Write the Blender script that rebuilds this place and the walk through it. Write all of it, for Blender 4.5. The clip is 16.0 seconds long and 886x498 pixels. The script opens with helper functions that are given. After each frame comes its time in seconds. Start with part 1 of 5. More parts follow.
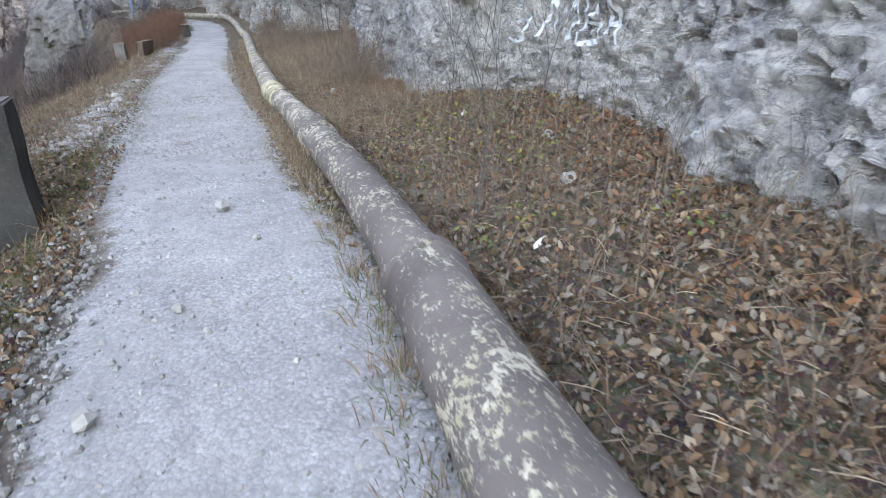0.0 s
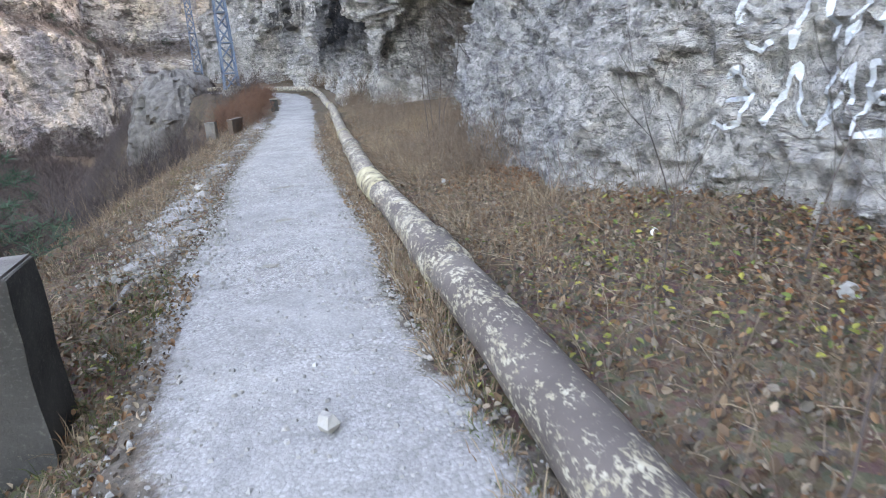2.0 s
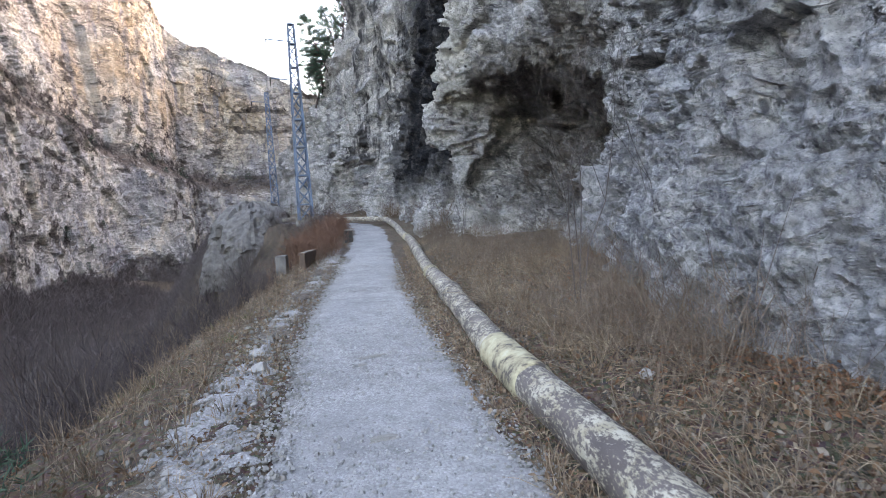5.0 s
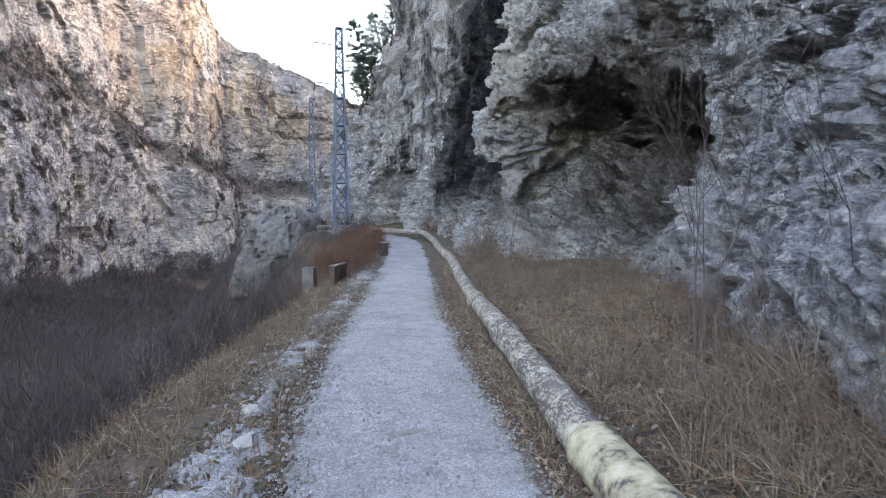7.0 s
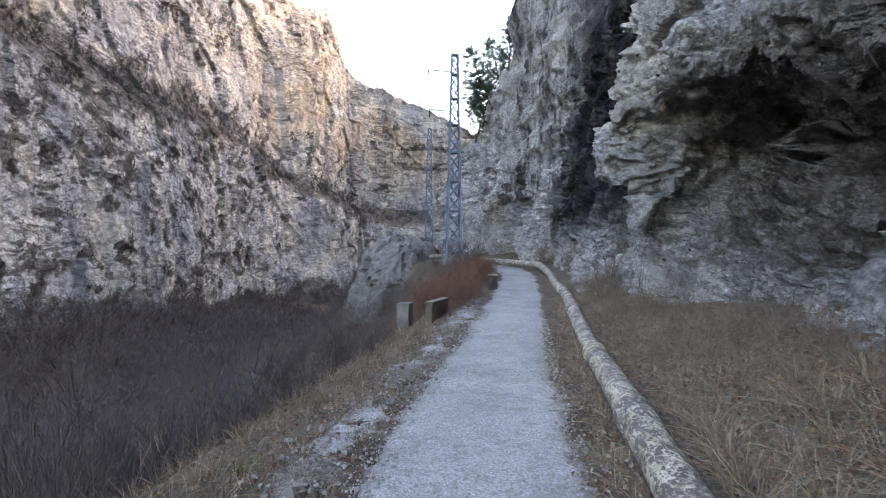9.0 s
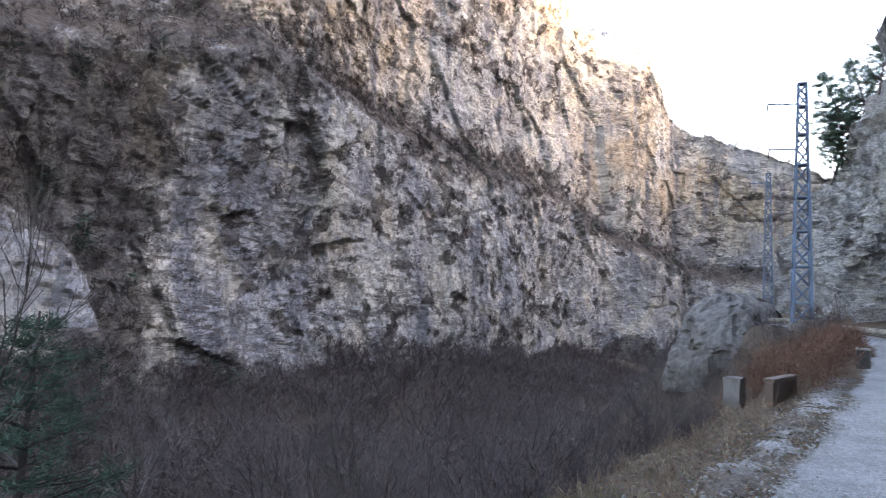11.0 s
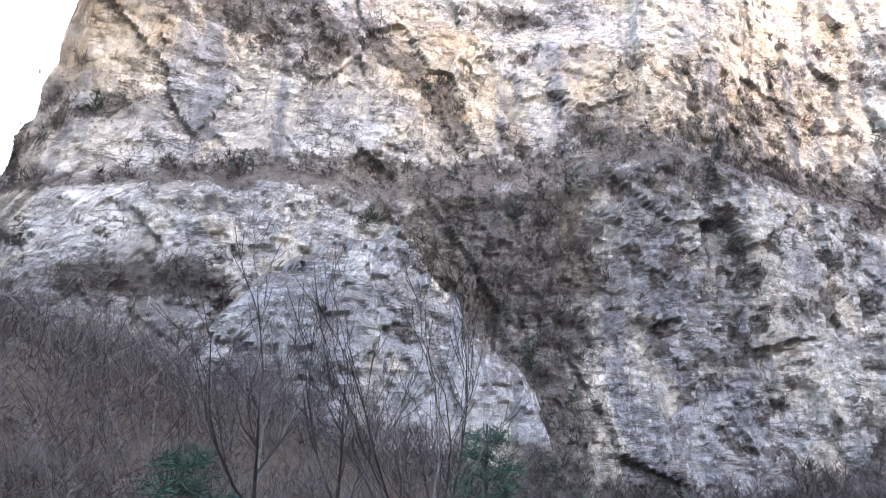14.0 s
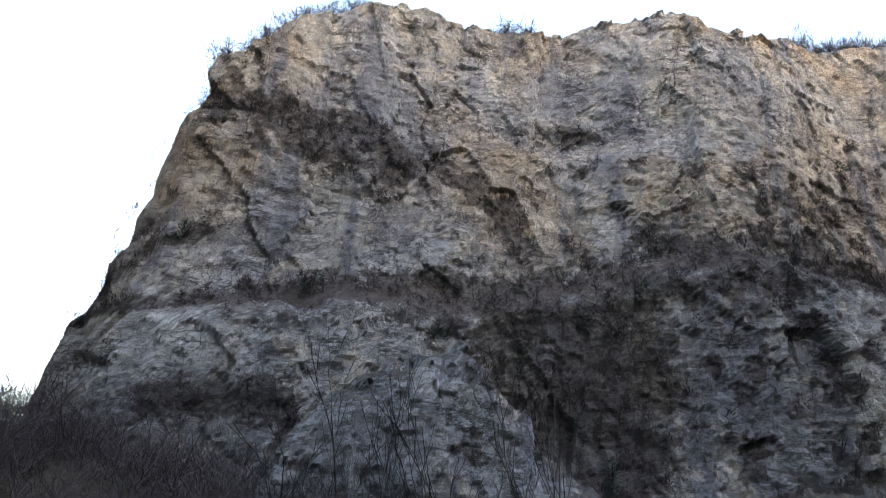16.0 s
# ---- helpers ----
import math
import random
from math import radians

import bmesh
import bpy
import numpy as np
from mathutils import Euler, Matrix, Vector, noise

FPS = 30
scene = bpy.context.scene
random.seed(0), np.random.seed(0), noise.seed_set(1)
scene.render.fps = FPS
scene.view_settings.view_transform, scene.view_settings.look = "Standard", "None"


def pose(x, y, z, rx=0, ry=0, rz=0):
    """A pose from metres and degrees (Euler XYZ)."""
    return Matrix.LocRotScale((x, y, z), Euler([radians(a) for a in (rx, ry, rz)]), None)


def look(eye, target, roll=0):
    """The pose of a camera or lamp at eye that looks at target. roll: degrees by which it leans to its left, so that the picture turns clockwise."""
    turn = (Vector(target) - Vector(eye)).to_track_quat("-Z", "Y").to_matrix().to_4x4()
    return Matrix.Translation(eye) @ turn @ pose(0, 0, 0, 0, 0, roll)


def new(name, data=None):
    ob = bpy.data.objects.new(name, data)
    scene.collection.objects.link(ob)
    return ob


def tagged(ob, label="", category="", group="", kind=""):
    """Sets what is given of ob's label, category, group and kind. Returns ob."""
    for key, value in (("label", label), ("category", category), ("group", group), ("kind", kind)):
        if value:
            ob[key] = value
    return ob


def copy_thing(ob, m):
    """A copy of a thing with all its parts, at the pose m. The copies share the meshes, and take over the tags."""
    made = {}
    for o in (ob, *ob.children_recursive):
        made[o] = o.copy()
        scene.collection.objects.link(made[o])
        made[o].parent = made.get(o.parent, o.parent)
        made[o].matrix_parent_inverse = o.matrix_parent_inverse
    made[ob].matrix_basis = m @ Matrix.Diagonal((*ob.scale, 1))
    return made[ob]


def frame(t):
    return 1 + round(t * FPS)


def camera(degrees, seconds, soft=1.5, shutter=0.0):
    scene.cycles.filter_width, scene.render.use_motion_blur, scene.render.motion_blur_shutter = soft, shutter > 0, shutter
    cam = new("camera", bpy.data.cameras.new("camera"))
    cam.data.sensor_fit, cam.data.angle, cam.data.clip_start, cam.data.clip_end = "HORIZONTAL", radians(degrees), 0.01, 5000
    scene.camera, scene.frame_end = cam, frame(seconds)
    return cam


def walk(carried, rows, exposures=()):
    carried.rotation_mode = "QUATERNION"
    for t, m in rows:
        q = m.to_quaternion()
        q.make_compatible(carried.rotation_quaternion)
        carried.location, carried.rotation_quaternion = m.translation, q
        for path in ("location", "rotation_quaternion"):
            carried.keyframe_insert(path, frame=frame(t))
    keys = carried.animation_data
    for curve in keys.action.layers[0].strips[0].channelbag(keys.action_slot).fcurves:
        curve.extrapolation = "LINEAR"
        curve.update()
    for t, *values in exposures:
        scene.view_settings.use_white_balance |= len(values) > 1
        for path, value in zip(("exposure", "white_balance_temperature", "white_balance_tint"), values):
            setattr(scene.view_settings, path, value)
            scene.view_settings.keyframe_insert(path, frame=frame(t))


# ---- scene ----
import itertools
from mathutils.bvhtree import BVHTree

cam = camera(72.7, 16.0, soft=1.0, shutter=0.25)
PATH = [
    (0, (0.075, 0.107, 1.311), (0.756, 1.842, 0.586), -1.0),
    (0.5, (0.116, 0.601, 1.294), (0.732, 2.368, 0.588), -2.4),
    (1, (0.133, 1.108, 1.388), (0.71, 2.883, 0.669), -2.3),
    (1.5, (0.074, 1.549, 1.475), (0.651, 3.361, 0.854), -4.3),
    (2, (0.079, 2.091, 1.51), (0.552, 3.956, 0.967), -3.8),
    (2.5, (0.051, 2.639, 1.523), (0.501, 4.517, 1.003), -2.0),
    (3, (0.021, 3.139, 1.561), (0.436, 5.057, 1.173), -1.4),
    (3.5, (0.002, 3.646, 1.578), (0.311, 5.61, 1.359), -2.3),
    (4, (-0.141, 4.181, 1.596), (0.277, 6.132, 1.465), -3.0),
    (4.5, (-0.169, 4.673, 1.558), (0.19, 6.636, 1.43), -3.9),
    (6.8, (-0.171, 6.866, 1.666), (0.034, 8.855, 1.6), -1.6),
    (7, (-0.16, 7.086, 1.646), (0.05, 9.074, 1.58), -0.4),
    (7.5, (-0.039, 7.621, 1.673), (0.061, 9.618, 1.619), -0.1),
    (8, (0.003, 8.189, 1.707), (0.16, 10.182, 1.666), -1.2),
    (8.5, (0.139, 8.723, 1.699), (0.141, 10.723, 1.708), 1.1),
    (9, (0.205, 9.199, 1.729), (0.024, 11.191, 1.76), 0.4),
    (9.5, (0.26, 9.59, 1.773), (-0.107, 11.555, 1.839), -0.5),
    (10, (0.261, 9.938, 1.82), (-0.431, 11.81, 1.949), 0.2),
    (10.2, (0.183, 10.124, 1.808), (-0.617, 11.951, 1.966), 0.9),
    (12.3, (-0.1, 11.05, 1.72), (-1.686, 12.249, 1.938), 3.41),
    (12.5, (-0.17, 11.1, 1.72), (-1.817, 12.206, 1.976), 3.17),
    (13, (-0.33, 11.2, 1.71), (-2.087, 12.087, 2.063), 2.38),
    (13.5, (-0.48, 11.25, 1.7), (-2.327, 11.91, 2.092), 1.82),
    (14, (-0.6, 11.28, 1.7), (-2.472, 11.794, 2.179), 1.96),
    (14.5, (-0.7, 11.28, 1.7), (-2.571, 11.704, 2.265), 1.94),
    (15, (-0.76, 11.26, 1.7), (-2.614, 11.616, 2.361), 1.81),
    (15.5, (-0.8, 11.22, 1.7), (-2.633, 11.528, 2.439), 2.18),
    (16, (-0.83, 11.18, 1.7), (-2.631, 11.446, 2.529), 2.77),
]
walk(cam, [(r[0], look(*r[1:])) for r in PATH],
     [(0.0, 4.75, 9250, 24), (2.0, 4.85, 9150, 24), (4.0, 4.8, 8850, 24), (4.5, 4.5, 8700, 24), (7.0, 4.32, 8250, 24), (10.0, 4.15, 8000, 24), (12.5, 4.2, 7750, 22), (14.0, 4.95, 7800, 21), (15.0, 4.4, 7500, 19), (16.0, 3.1, 7350, 16)])

# ---- world and sun ----
SUN_AZ, SUN_EL = 75.0, 14.0      # degrees clockwise from +y; low behind the mountain added out of view on the right
world = bpy.data.worlds.new("sky")
scene.world = world
world.use_nodes = True
wn = world.node_tree
sky = wn.nodes.new("ShaderNodeTexSky")
sky.sky_type, sky.sun_disc = "NISHITA", False
sky.sun_elevation, sky.sun_rotation = radians(SUN_EL), radians(SUN_AZ)
sky.air_density, sky.dust_density, sky.ozone_density = 1.0, 2.0, 1.0
wn.nodes["Background"].inputs[1].default_value = 0.15
wn.links.new(sky.outputs[0], wn.nodes["Background"].inputs[0])
sun_dir = Vector((math.sin(radians(SUN_AZ)) * math.cos(radians(SUN_EL)), math.cos(radians(SUN_AZ)) * math.cos(radians(SUN_EL)), math.sin(radians(SUN_EL))))
sun = new("sun", bpy.data.lights.new("sun", "SUN"))
sun.data.energy, sun.data.angle, sun.data.color = 3.0, radians(0.5), (1.0, 0.84, 0.62)
sun.matrix_world = look(sun_dir * 300, (0, 0, 0))


# ---- materials ----
class Nodes:
    """A small writer of shader nodes."""

    def __init__(self, name, rough=0.9, spec=0.3):
        self.mat = bpy.data.materials.new(name)
        self.mat.use_nodes = True
        self.t = self.mat.node_tree
        self.b = self.t.nodes["Principled BSDF"]
        self.b.inputs["Roughness"].default_value = rough
        self.b.inputs["Specular IOR Level"].default_value = spec
        self.co = self.add("ShaderNodeTexCoord").outputs["Object"]

    def add(self, kind):
        return self.t.nodes.new(kind)

    def put(self, socket, v):
        if isinstance(v, bpy.types.NodeSocket):
            self.t.links.new(v, socket)
        elif isinstance(v, (tuple, list)):
            socket.default_value = (*v, 1.0)[:len(socket.default_value)]
        else:
            socket.default_value = v

    def stretch(self, sx, sy, sz, rz=0.0):
        m = self.add("ShaderNodeMapping")
        self.put(m.inputs[0], self.co)
        m.inputs["Scale"].default_value = (sx, sy, sz)
        m.inputs["Rotation"].default_value = (0, 0, rz)
        return m.outputs[0]

    def noise(self, scale, detail=6.0, rough=0.6, vec=None, warp=0.0):
        n = self.add("ShaderNodeTexNoise")
        self.put(n.inputs["Vector"], vec or self.co)
        n.inputs["Scale"].default_value, n.inputs["Detail"].default_value = scale, detail
        n.inputs["Roughness"].default_value, n.inputs["Distortion"].default_value = rough, warp
        return n.outputs[0]

    def cells(self, scale, feature="F1", vec=None, out=0):
        n = self.add("ShaderNodeTexVoronoi")
        n.feature = feature
        self.put(n.inputs["Vector"], vec or self.co)
        n.inputs["Scale"].default_value = scale
        return n.outputs[out]

    def warped(self, scale, amount, sx=1.0, sy=1.0, sz=1.0):
        """Coordinates bent by a noise, then stretched."""
        t = self.add("ShaderNodeTexNoise")
        self.put(t.inputs["Vector"], self.co)
        t.inputs["Scale"].default_value, t.inputs["Detail"].default_value = scale, 4.0
        m = self.add("ShaderNodeVectorMath")
        m.operation = "MULTIPLY_ADD"
        self.put(m.inputs[0], t.outputs["Color"])
        m.inputs[1].default_value = (amount,) * 3
        self.put(m.inputs[2], self.co)
        k = self.add("ShaderNodeVectorMath")
        k.operation = "MULTIPLY"
        self.put(k.inputs[0], m.outputs[0])
        k.inputs[1].default_value = (sx, sy, sz)
        return k.outputs[0]

    def ridges(self, scale, width, vec=None, detail=5, rough=0.6, warp=0.0):
        """1 along thin wandering lines, as cracks and bedding run."""
        d = self.calc("ABSOLUTE", self.calc("SUBTRACT", self.noise(scale, detail, rough, vec, warp), 0.5))
        return self.ramp(d, (0.0, 1.0), (width, 0.0))

    def ramp(self, fac, *stops):
        n = self.add("ShaderNodeValToRGB")
        self.put(n.inputs[0], fac)
        e = n.color_ramp.elements
        while len(e) < len(stops):
            e.new(0.5)
        for k, (p, c) in zip(e, stops):
            k.position, k.color = p, (*c, 1) if isinstance(c, tuple) else (c, c, c, 1)
        return n.outputs[0]

    def mix(self, fac, a, b, how="MIX"):
        n = self.add("ShaderNodeMixRGB")
        n.blend_type = how
        for k, v in enumerate((fac, a, b)):
            self.put(n.inputs[k], v)
        return n.outputs[0]

    def calc(self, how, a, b=0.0):
        n = self.add("ShaderNodeMath")
        n.operation = how
        self.put(n.inputs[0], a), self.put(n.inputs[1], b)
        return n.outputs[0]

    def bump(self, height, dist, strength=1.0, below=None):
        n = self.add("ShaderNodeBump")
        self.put(n.inputs["Height"], height)
        n.inputs["Distance"].default_value, n.inputs["Strength"].default_value = dist, strength
        if below is not None:
            self.put(n.inputs["Normal"], below)
        return n.outputs[0]

    def window(self, axis, a, b, c, d):
        """1 between b and c along an axis of the place, 0 outside a and d."""
        n = self.add("ShaderNodeSeparateXYZ")
        self.put(n.inputs[0], self.co)
        out = None
        for lo, hi in ((a, b), (d, c)):
            m = self.add("ShaderNodeMapRange")
            m.interpolation_type = "SMOOTHSTEP"
            self.put(m.inputs[0], n.outputs[axis])
            m.inputs[1].default_value, m.inputs[2].default_value = lo, hi
            out = m.outputs[0] if out is None else self.calc("MULTIPLY", out, m.outputs[0])
        return out

    def island(self):
        return self.add("ShaderNodeNewGeometry").outputs["Random Per Island"]

    def up(self):
        n = self.add("ShaderNodeSeparateXYZ")
        self.put(n.inputs[0], self.add("ShaderNodeNewGeometry").outputs["Normal"])
        return n.outputs[2]

    def done(self, color, normal=None, rough=None):
        self.put(self.b.inputs["Base Color"], color)
        if normal is not None:
            self.put(self.b.inputs["Normal"], normal)
        if rough is not None:
            self.put(self.b.inputs["Roughness"], rough)
        return self.mat


def near_rock_material():
    n = Nodes("limestone_near", 0.92, 0.2)
    tone = n.noise(0.45, 6, 0.65, warp=0.6)
    streak = n.noise(1.3, 7, 0.7, n.stretch(1, 1, 0.25), 0.5)
    grain = n.noise(9, 9, 0.76)
    fine = n.noise(36, 6, 0.75)
    patch = n.noise(2.6, 8, 0.74, n.stretch(1, 1, 0.8), 0.6)
    c = n.ramp(tone, (0.3, (0.24, 0.245, 0.268)), (0.45, (0.34, 0.344, 0.36)), (0.58, (0.43, 0.428, 0.43)), (0.75, (0.50, 0.48, 0.45)))
    c = n.mix(n.ramp(patch, (0.36, 0.5), (0.46, 0.0)), c, (0.14, 0.145, 0.165))
    c = n.mix(n.ramp(patch, (0.53, 0.0), (0.64, 0.65)), c, (0.64, 0.625, 0.60))
    slab = n.calc("MULTIPLY", n.calc("MULTIPLY", n.window(1, 21.5, 24.0, 26.6, 27.4), n.window(2, 4.6, 5.2, 9.0, 14.0)), 0.75)
    c = n.mix(slab, c, (0.56, 0.54, 0.49))
    c = n.mix(n.ramp(streak, (0.33, 0.7), (0.44, 0.0)), c, (0.10, 0.105, 0.12))
    c = n.mix(n.ramp(grain, (0.48, 0.0), (0.63, 0.75)), c, (0.64, 0.635, 0.625))
    c = n.mix(n.ramp(grain, (0.36, 0.65), (0.44, 0.0)), c, (0.12, 0.124, 0.14))
    c = n.mix(n.ramp(fine, (0.36, 0.6), (0.44, 0.0)), c, (0.12, 0.12, 0.132))
    bent = n.warped(4.0, 0.16, 0.8, 0.8, 1.5)
    chip, chip_tone = n.cells(9, vec=bent), n.cells(9, vec=bent, out=1)
    c = n.mix(0.4, c, n.mix(1.0, c, n.ramp(chip_tone, (0.0, 0.6), (1.0, 1.45)), "MULTIPLY"))
    broken = n.ramp(n.noise(0.6, 4), (0.40, 0.15), (0.58, 1.0))
    bed = n.ridges(1.1, 0.022, n.stretch(0.5, 0.5, 1.9), 6, 0.62, 0.3)
    split = n.ridges(0.7, 0.014, n.stretch(1.3, 1.3, 0.5), 6, 0.62, 0.4)
    thin = n.ridges(3.6, 0.03, n.stretch(0.8, 0.8, 1.5), 5, 0.62)
    joints = n.calc("MAXIMUM", n.calc("MAXIMUM", bed, split), n.calc("MULTIPLY", thin, 0.7))
    c = n.mix(n.calc("MULTIPLY", joints, n.calc("MULTIPLY", broken, 0.8)), c, (0.05, 0.05, 0.056))
    holes = n.calc("MULTIPLY", n.ramp(n.cells(1.9, vec=n.warped(3.0, 0.2)), (0.07, 1.0), (0.11, 0.0)), n.ramp(n.noise(0.9, 3), (0.45, 0.0), (0.52, 1.0)))
    c = n.mix(holes, c, (0.03, 0.028, 0.03))
    fresh = n.calc("MULTIPLY", n.window(1, 0.0, 2.0, 6.0, 7.6), n.ramp(n.noise(0.9, 6, 0.65), (0.38, 0.15), (0.56, 0.75)))
    c = n.mix(fresh, c, n.mix(n.ramp(grain, (0.40, 0.0), (0.56, 1.0)), (0.36, 0.355, 0.35), (0.64, 0.62, 0.585)))
    blue = n.calc("MULTIPLY", n.window(1, 6.4, 8.0, 10.6, 12.0), n.ramp(n.noise(1.4, 6, 0.7), (0.40, 0.75), (0.60, 0.25)))
    c = n.mix(blue, c, n.mix(n.ramp(grain, (0.40, 0.0), (0.58, 1.0)), (0.12, 0.126, 0.145), (0.36, 0.367, 0.385)))
    # Dark stain, deepened by putting the cleft's shade into the colour.
    stain_shade = n.calc("MULTIPLY", n.calc("MULTIPLY", n.window(1, 26.6, 27.4, 44.0, 48.5), n.window(2, 1.5, 4.0, 40.0, 60.0)), n.ramp(n.noise(0.9, 6, 0.7, n.stretch(1, 1, 0.35), 0.4), (0.50, 1.0), (0.68, 0.75)))
    c = n.mix(stain_shade, c, (0.010, 0.011, 0.015))
    tears = n.calc("MULTIPLY", n.calc("MULTIPLY", n.window(1, 44.0, 47.0, 56.0, 62.0), n.window(2, 3.0, 7.0, 24.0, 44.0)), n.ramp(n.noise(0.55, 6, 0.7, n.stretch(1, 1, 0.2), 0.3), (0.43, 0.9), (0.54, 0.0)))
    c = n.mix(tears, c, (0.03, 0.032, 0.04))
    # Brown cave rock, with the recess's shade also put into its colour.
    earth_shade = n.calc("MULTIPLY", n.calc("MULTIPLY", n.window(1, 15.5, 17.0, 23.5, 25.5), n.window(2, 1.0, 2.0, 5.2, 6.2)), n.ramp(n.noise(2.2, 7, 0.72), (0.4, 1.0), (0.64, 0.35)))
    c = n.mix(earth_shade, c, n.mix(n.ramp(grain, (0.42, 0.0), (0.6, 1.0)), (0.055, 0.046, 0.042), (0.15, 0.127, 0.108)))
    b = n.bump(grain, 0.06, 1.0)
    b = n.bump(chip, 0.035, 0.8, b)
    b = n.bump(n.noise(19, 8, 0.8), 0.035, 1.0, b)
    b = n.bump(fine, 0.016, 1.0, b)
    b = n.bump(n.calc("MAXIMUM", joints, holes), -0.06, 0.8, b)
    return n.done(c, b)


def far_rock_material():
    n = Nodes("limestone_far", 0.95, 0.1)
    big = n.noise(0.022, 5, 0.6, warp=0.8)
    tone = n.noise(0.075, 6, 0.6, n.stretch(1, 1, 0.6), 0.6)
    streak = n.noise(0.15, 6, 0.62, n.stretch(1, 1, 0.14), 0.4)
    grain = n.noise(0.8, 8, 0.7)
    fine = n.noise(3.4, 5, 0.7)
    c = n.ramp(tone, (0.32, (0.26, 0.262, 0.28)), (0.43, (0.36, 0.356, 0.358)), (0.54, (0.45, 0.43, 0.40)), (0.66, (0.54, 0.495, 0.42)))
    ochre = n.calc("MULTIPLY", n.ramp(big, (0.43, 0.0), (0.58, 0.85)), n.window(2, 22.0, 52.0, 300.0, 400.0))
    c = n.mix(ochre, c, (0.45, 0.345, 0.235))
    slate = n.ramp(n.noise(0.034, 4, 0.55, n.stretch(1, 1, 0.8), 1.0), (0.36, 0.6), (0.50, 0.0))
    c = n.mix(slate, c, (0.26, 0.262, 0.28))
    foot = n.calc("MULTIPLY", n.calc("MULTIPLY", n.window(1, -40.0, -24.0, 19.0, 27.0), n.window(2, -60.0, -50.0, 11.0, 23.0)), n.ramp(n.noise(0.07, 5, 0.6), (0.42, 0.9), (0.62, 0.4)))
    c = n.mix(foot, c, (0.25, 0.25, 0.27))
    c = n.mix(n.ramp(streak, (0.36, 0.9), (0.48, 0.0)), c, (0.20, 0.203, 0.225))
    c = n.mix(n.ramp(streak, (0.56, 0.0), (0.70, 0.7)), c, (0.50, 0.48, 0.445))
    block = n.cells(0.22, vec=n.warped(0.25, 3.0, 1, 1, 1.1), out=1)
    c = n.mix(0.5, c, n.mix(1.0, c, n.ramp(block, (0.0, 0.62), (1.0, 1.32)), "MULTIPLY"))
    small = n.cells(0.9, vec=n.warped(0.7, 0.9, 0.8, 0.8, 1.3), out=1)
    c = n.mix(0.5, c, n.mix(1.0, c, n.ramp(small, (0.0, 0.72), (1.0, 1.28)), "MULTIPLY"))
    wide = n.ridges(0.07, 0.010, n.stretch(1.2, 1.2, 0.45), 7, 0.62, 0.3)
    bed = n.ridges(0.16, 0.030, n.stretch(0.4, 0.4, 2.2), 8, 0.66, 0.2)
    thin = n.ridges(0.5, 0.03, n.stretch(0.7, 0.7, 1.3), 6, 0.62)
    patchy = n.ramp(n.noise(0.10, 4), (0.42, 0.0), (0.58, 1.0))
    lines = n.calc("MAXIMUM", n.calc("MAXIMUM", wide, bed), n.calc("MULTIPLY", thin, 0.7))
    c = n.mix(n.calc("MULTIPLY", lines, n.calc("MULTIPLY", patchy, 0.9)), c, (0.06, 0.056, 0.06))
    cream = n.ramp(n.noise(0.11, 7, 0.7, n.stretch(1, 1, 0.8), 0.5), (0.55, 0.0), (0.63, 0.7))
    c = n.mix(cream, c, (0.60, 0.53, 0.43))
    c = n.mix(n.ramp(grain, (0.33, 0.5), (0.39, 0.0)), c, (0.14, 0.135, 0.14))
    shelf = n.ramp(n.noise(0.42, 8, 0.75, n.stretch(0.6, 0.6, 2.4), 0.5), (0.34, 0.7), (0.39, 0.0))
    c = n.mix(shelf, c, (0.095, 0.09, 0.095))
    speck = n.calc("MULTIPLY", n.ramp(n.noise(1.5, 5, 0.7), (0.57, 0.0), (0.64, 0.8)), n.ramp(n.noise(0.08, 3), (0.50, 0.0), (0.60, 1.0)))
    c = n.mix(speck, c, (0.055, 0.05, 0.055))
    c = n.mix(n.ramp(fine, (0.54, 0.0), (0.68, 0.28)), c, (0.54, 0.52, 0.49))
    c = n.mix(n.ramp(n.noise(5.5, 5, 0.75), (0.36, 0.35), (0.45, 0.0)), c, (0.16, 0.155, 0.16))
    at = n.add("ShaderNodeAttribute")
    at.attribute_name = "cover"
    soil = n.ramp(n.calc("ADD", at.outputs["Fac"], n.calc("MULTIPLY", n.calc("SUBTRACT", grain, 0.5), 1.6)), (0.40, 0.0), (0.62, 0.72))
    c = n.mix(soil, c, n.ramp(n.noise(1.1, 6, 0.75), (0.35, (0.042, 0.036, 0.035)), (0.5, (0.075, 0.063, 0.059)), (0.66, (0.13, 0.11, 0.098))))
    c = n.mix(n.ramp(n.up(), (0.48, 0.0), (0.68, 0.7)), c, n.mix(n.noise(2.0), (0.06, 0.047, 0.042), (0.12, 0.092, 0.072)))
    b = n.bump(grain, 0.7, 0.8)
    b = n.bump(lines, -0.5, 0.7, b)
    b = n.bump(fine, 0.2, 0.6, b)
    return n.done(c, b)


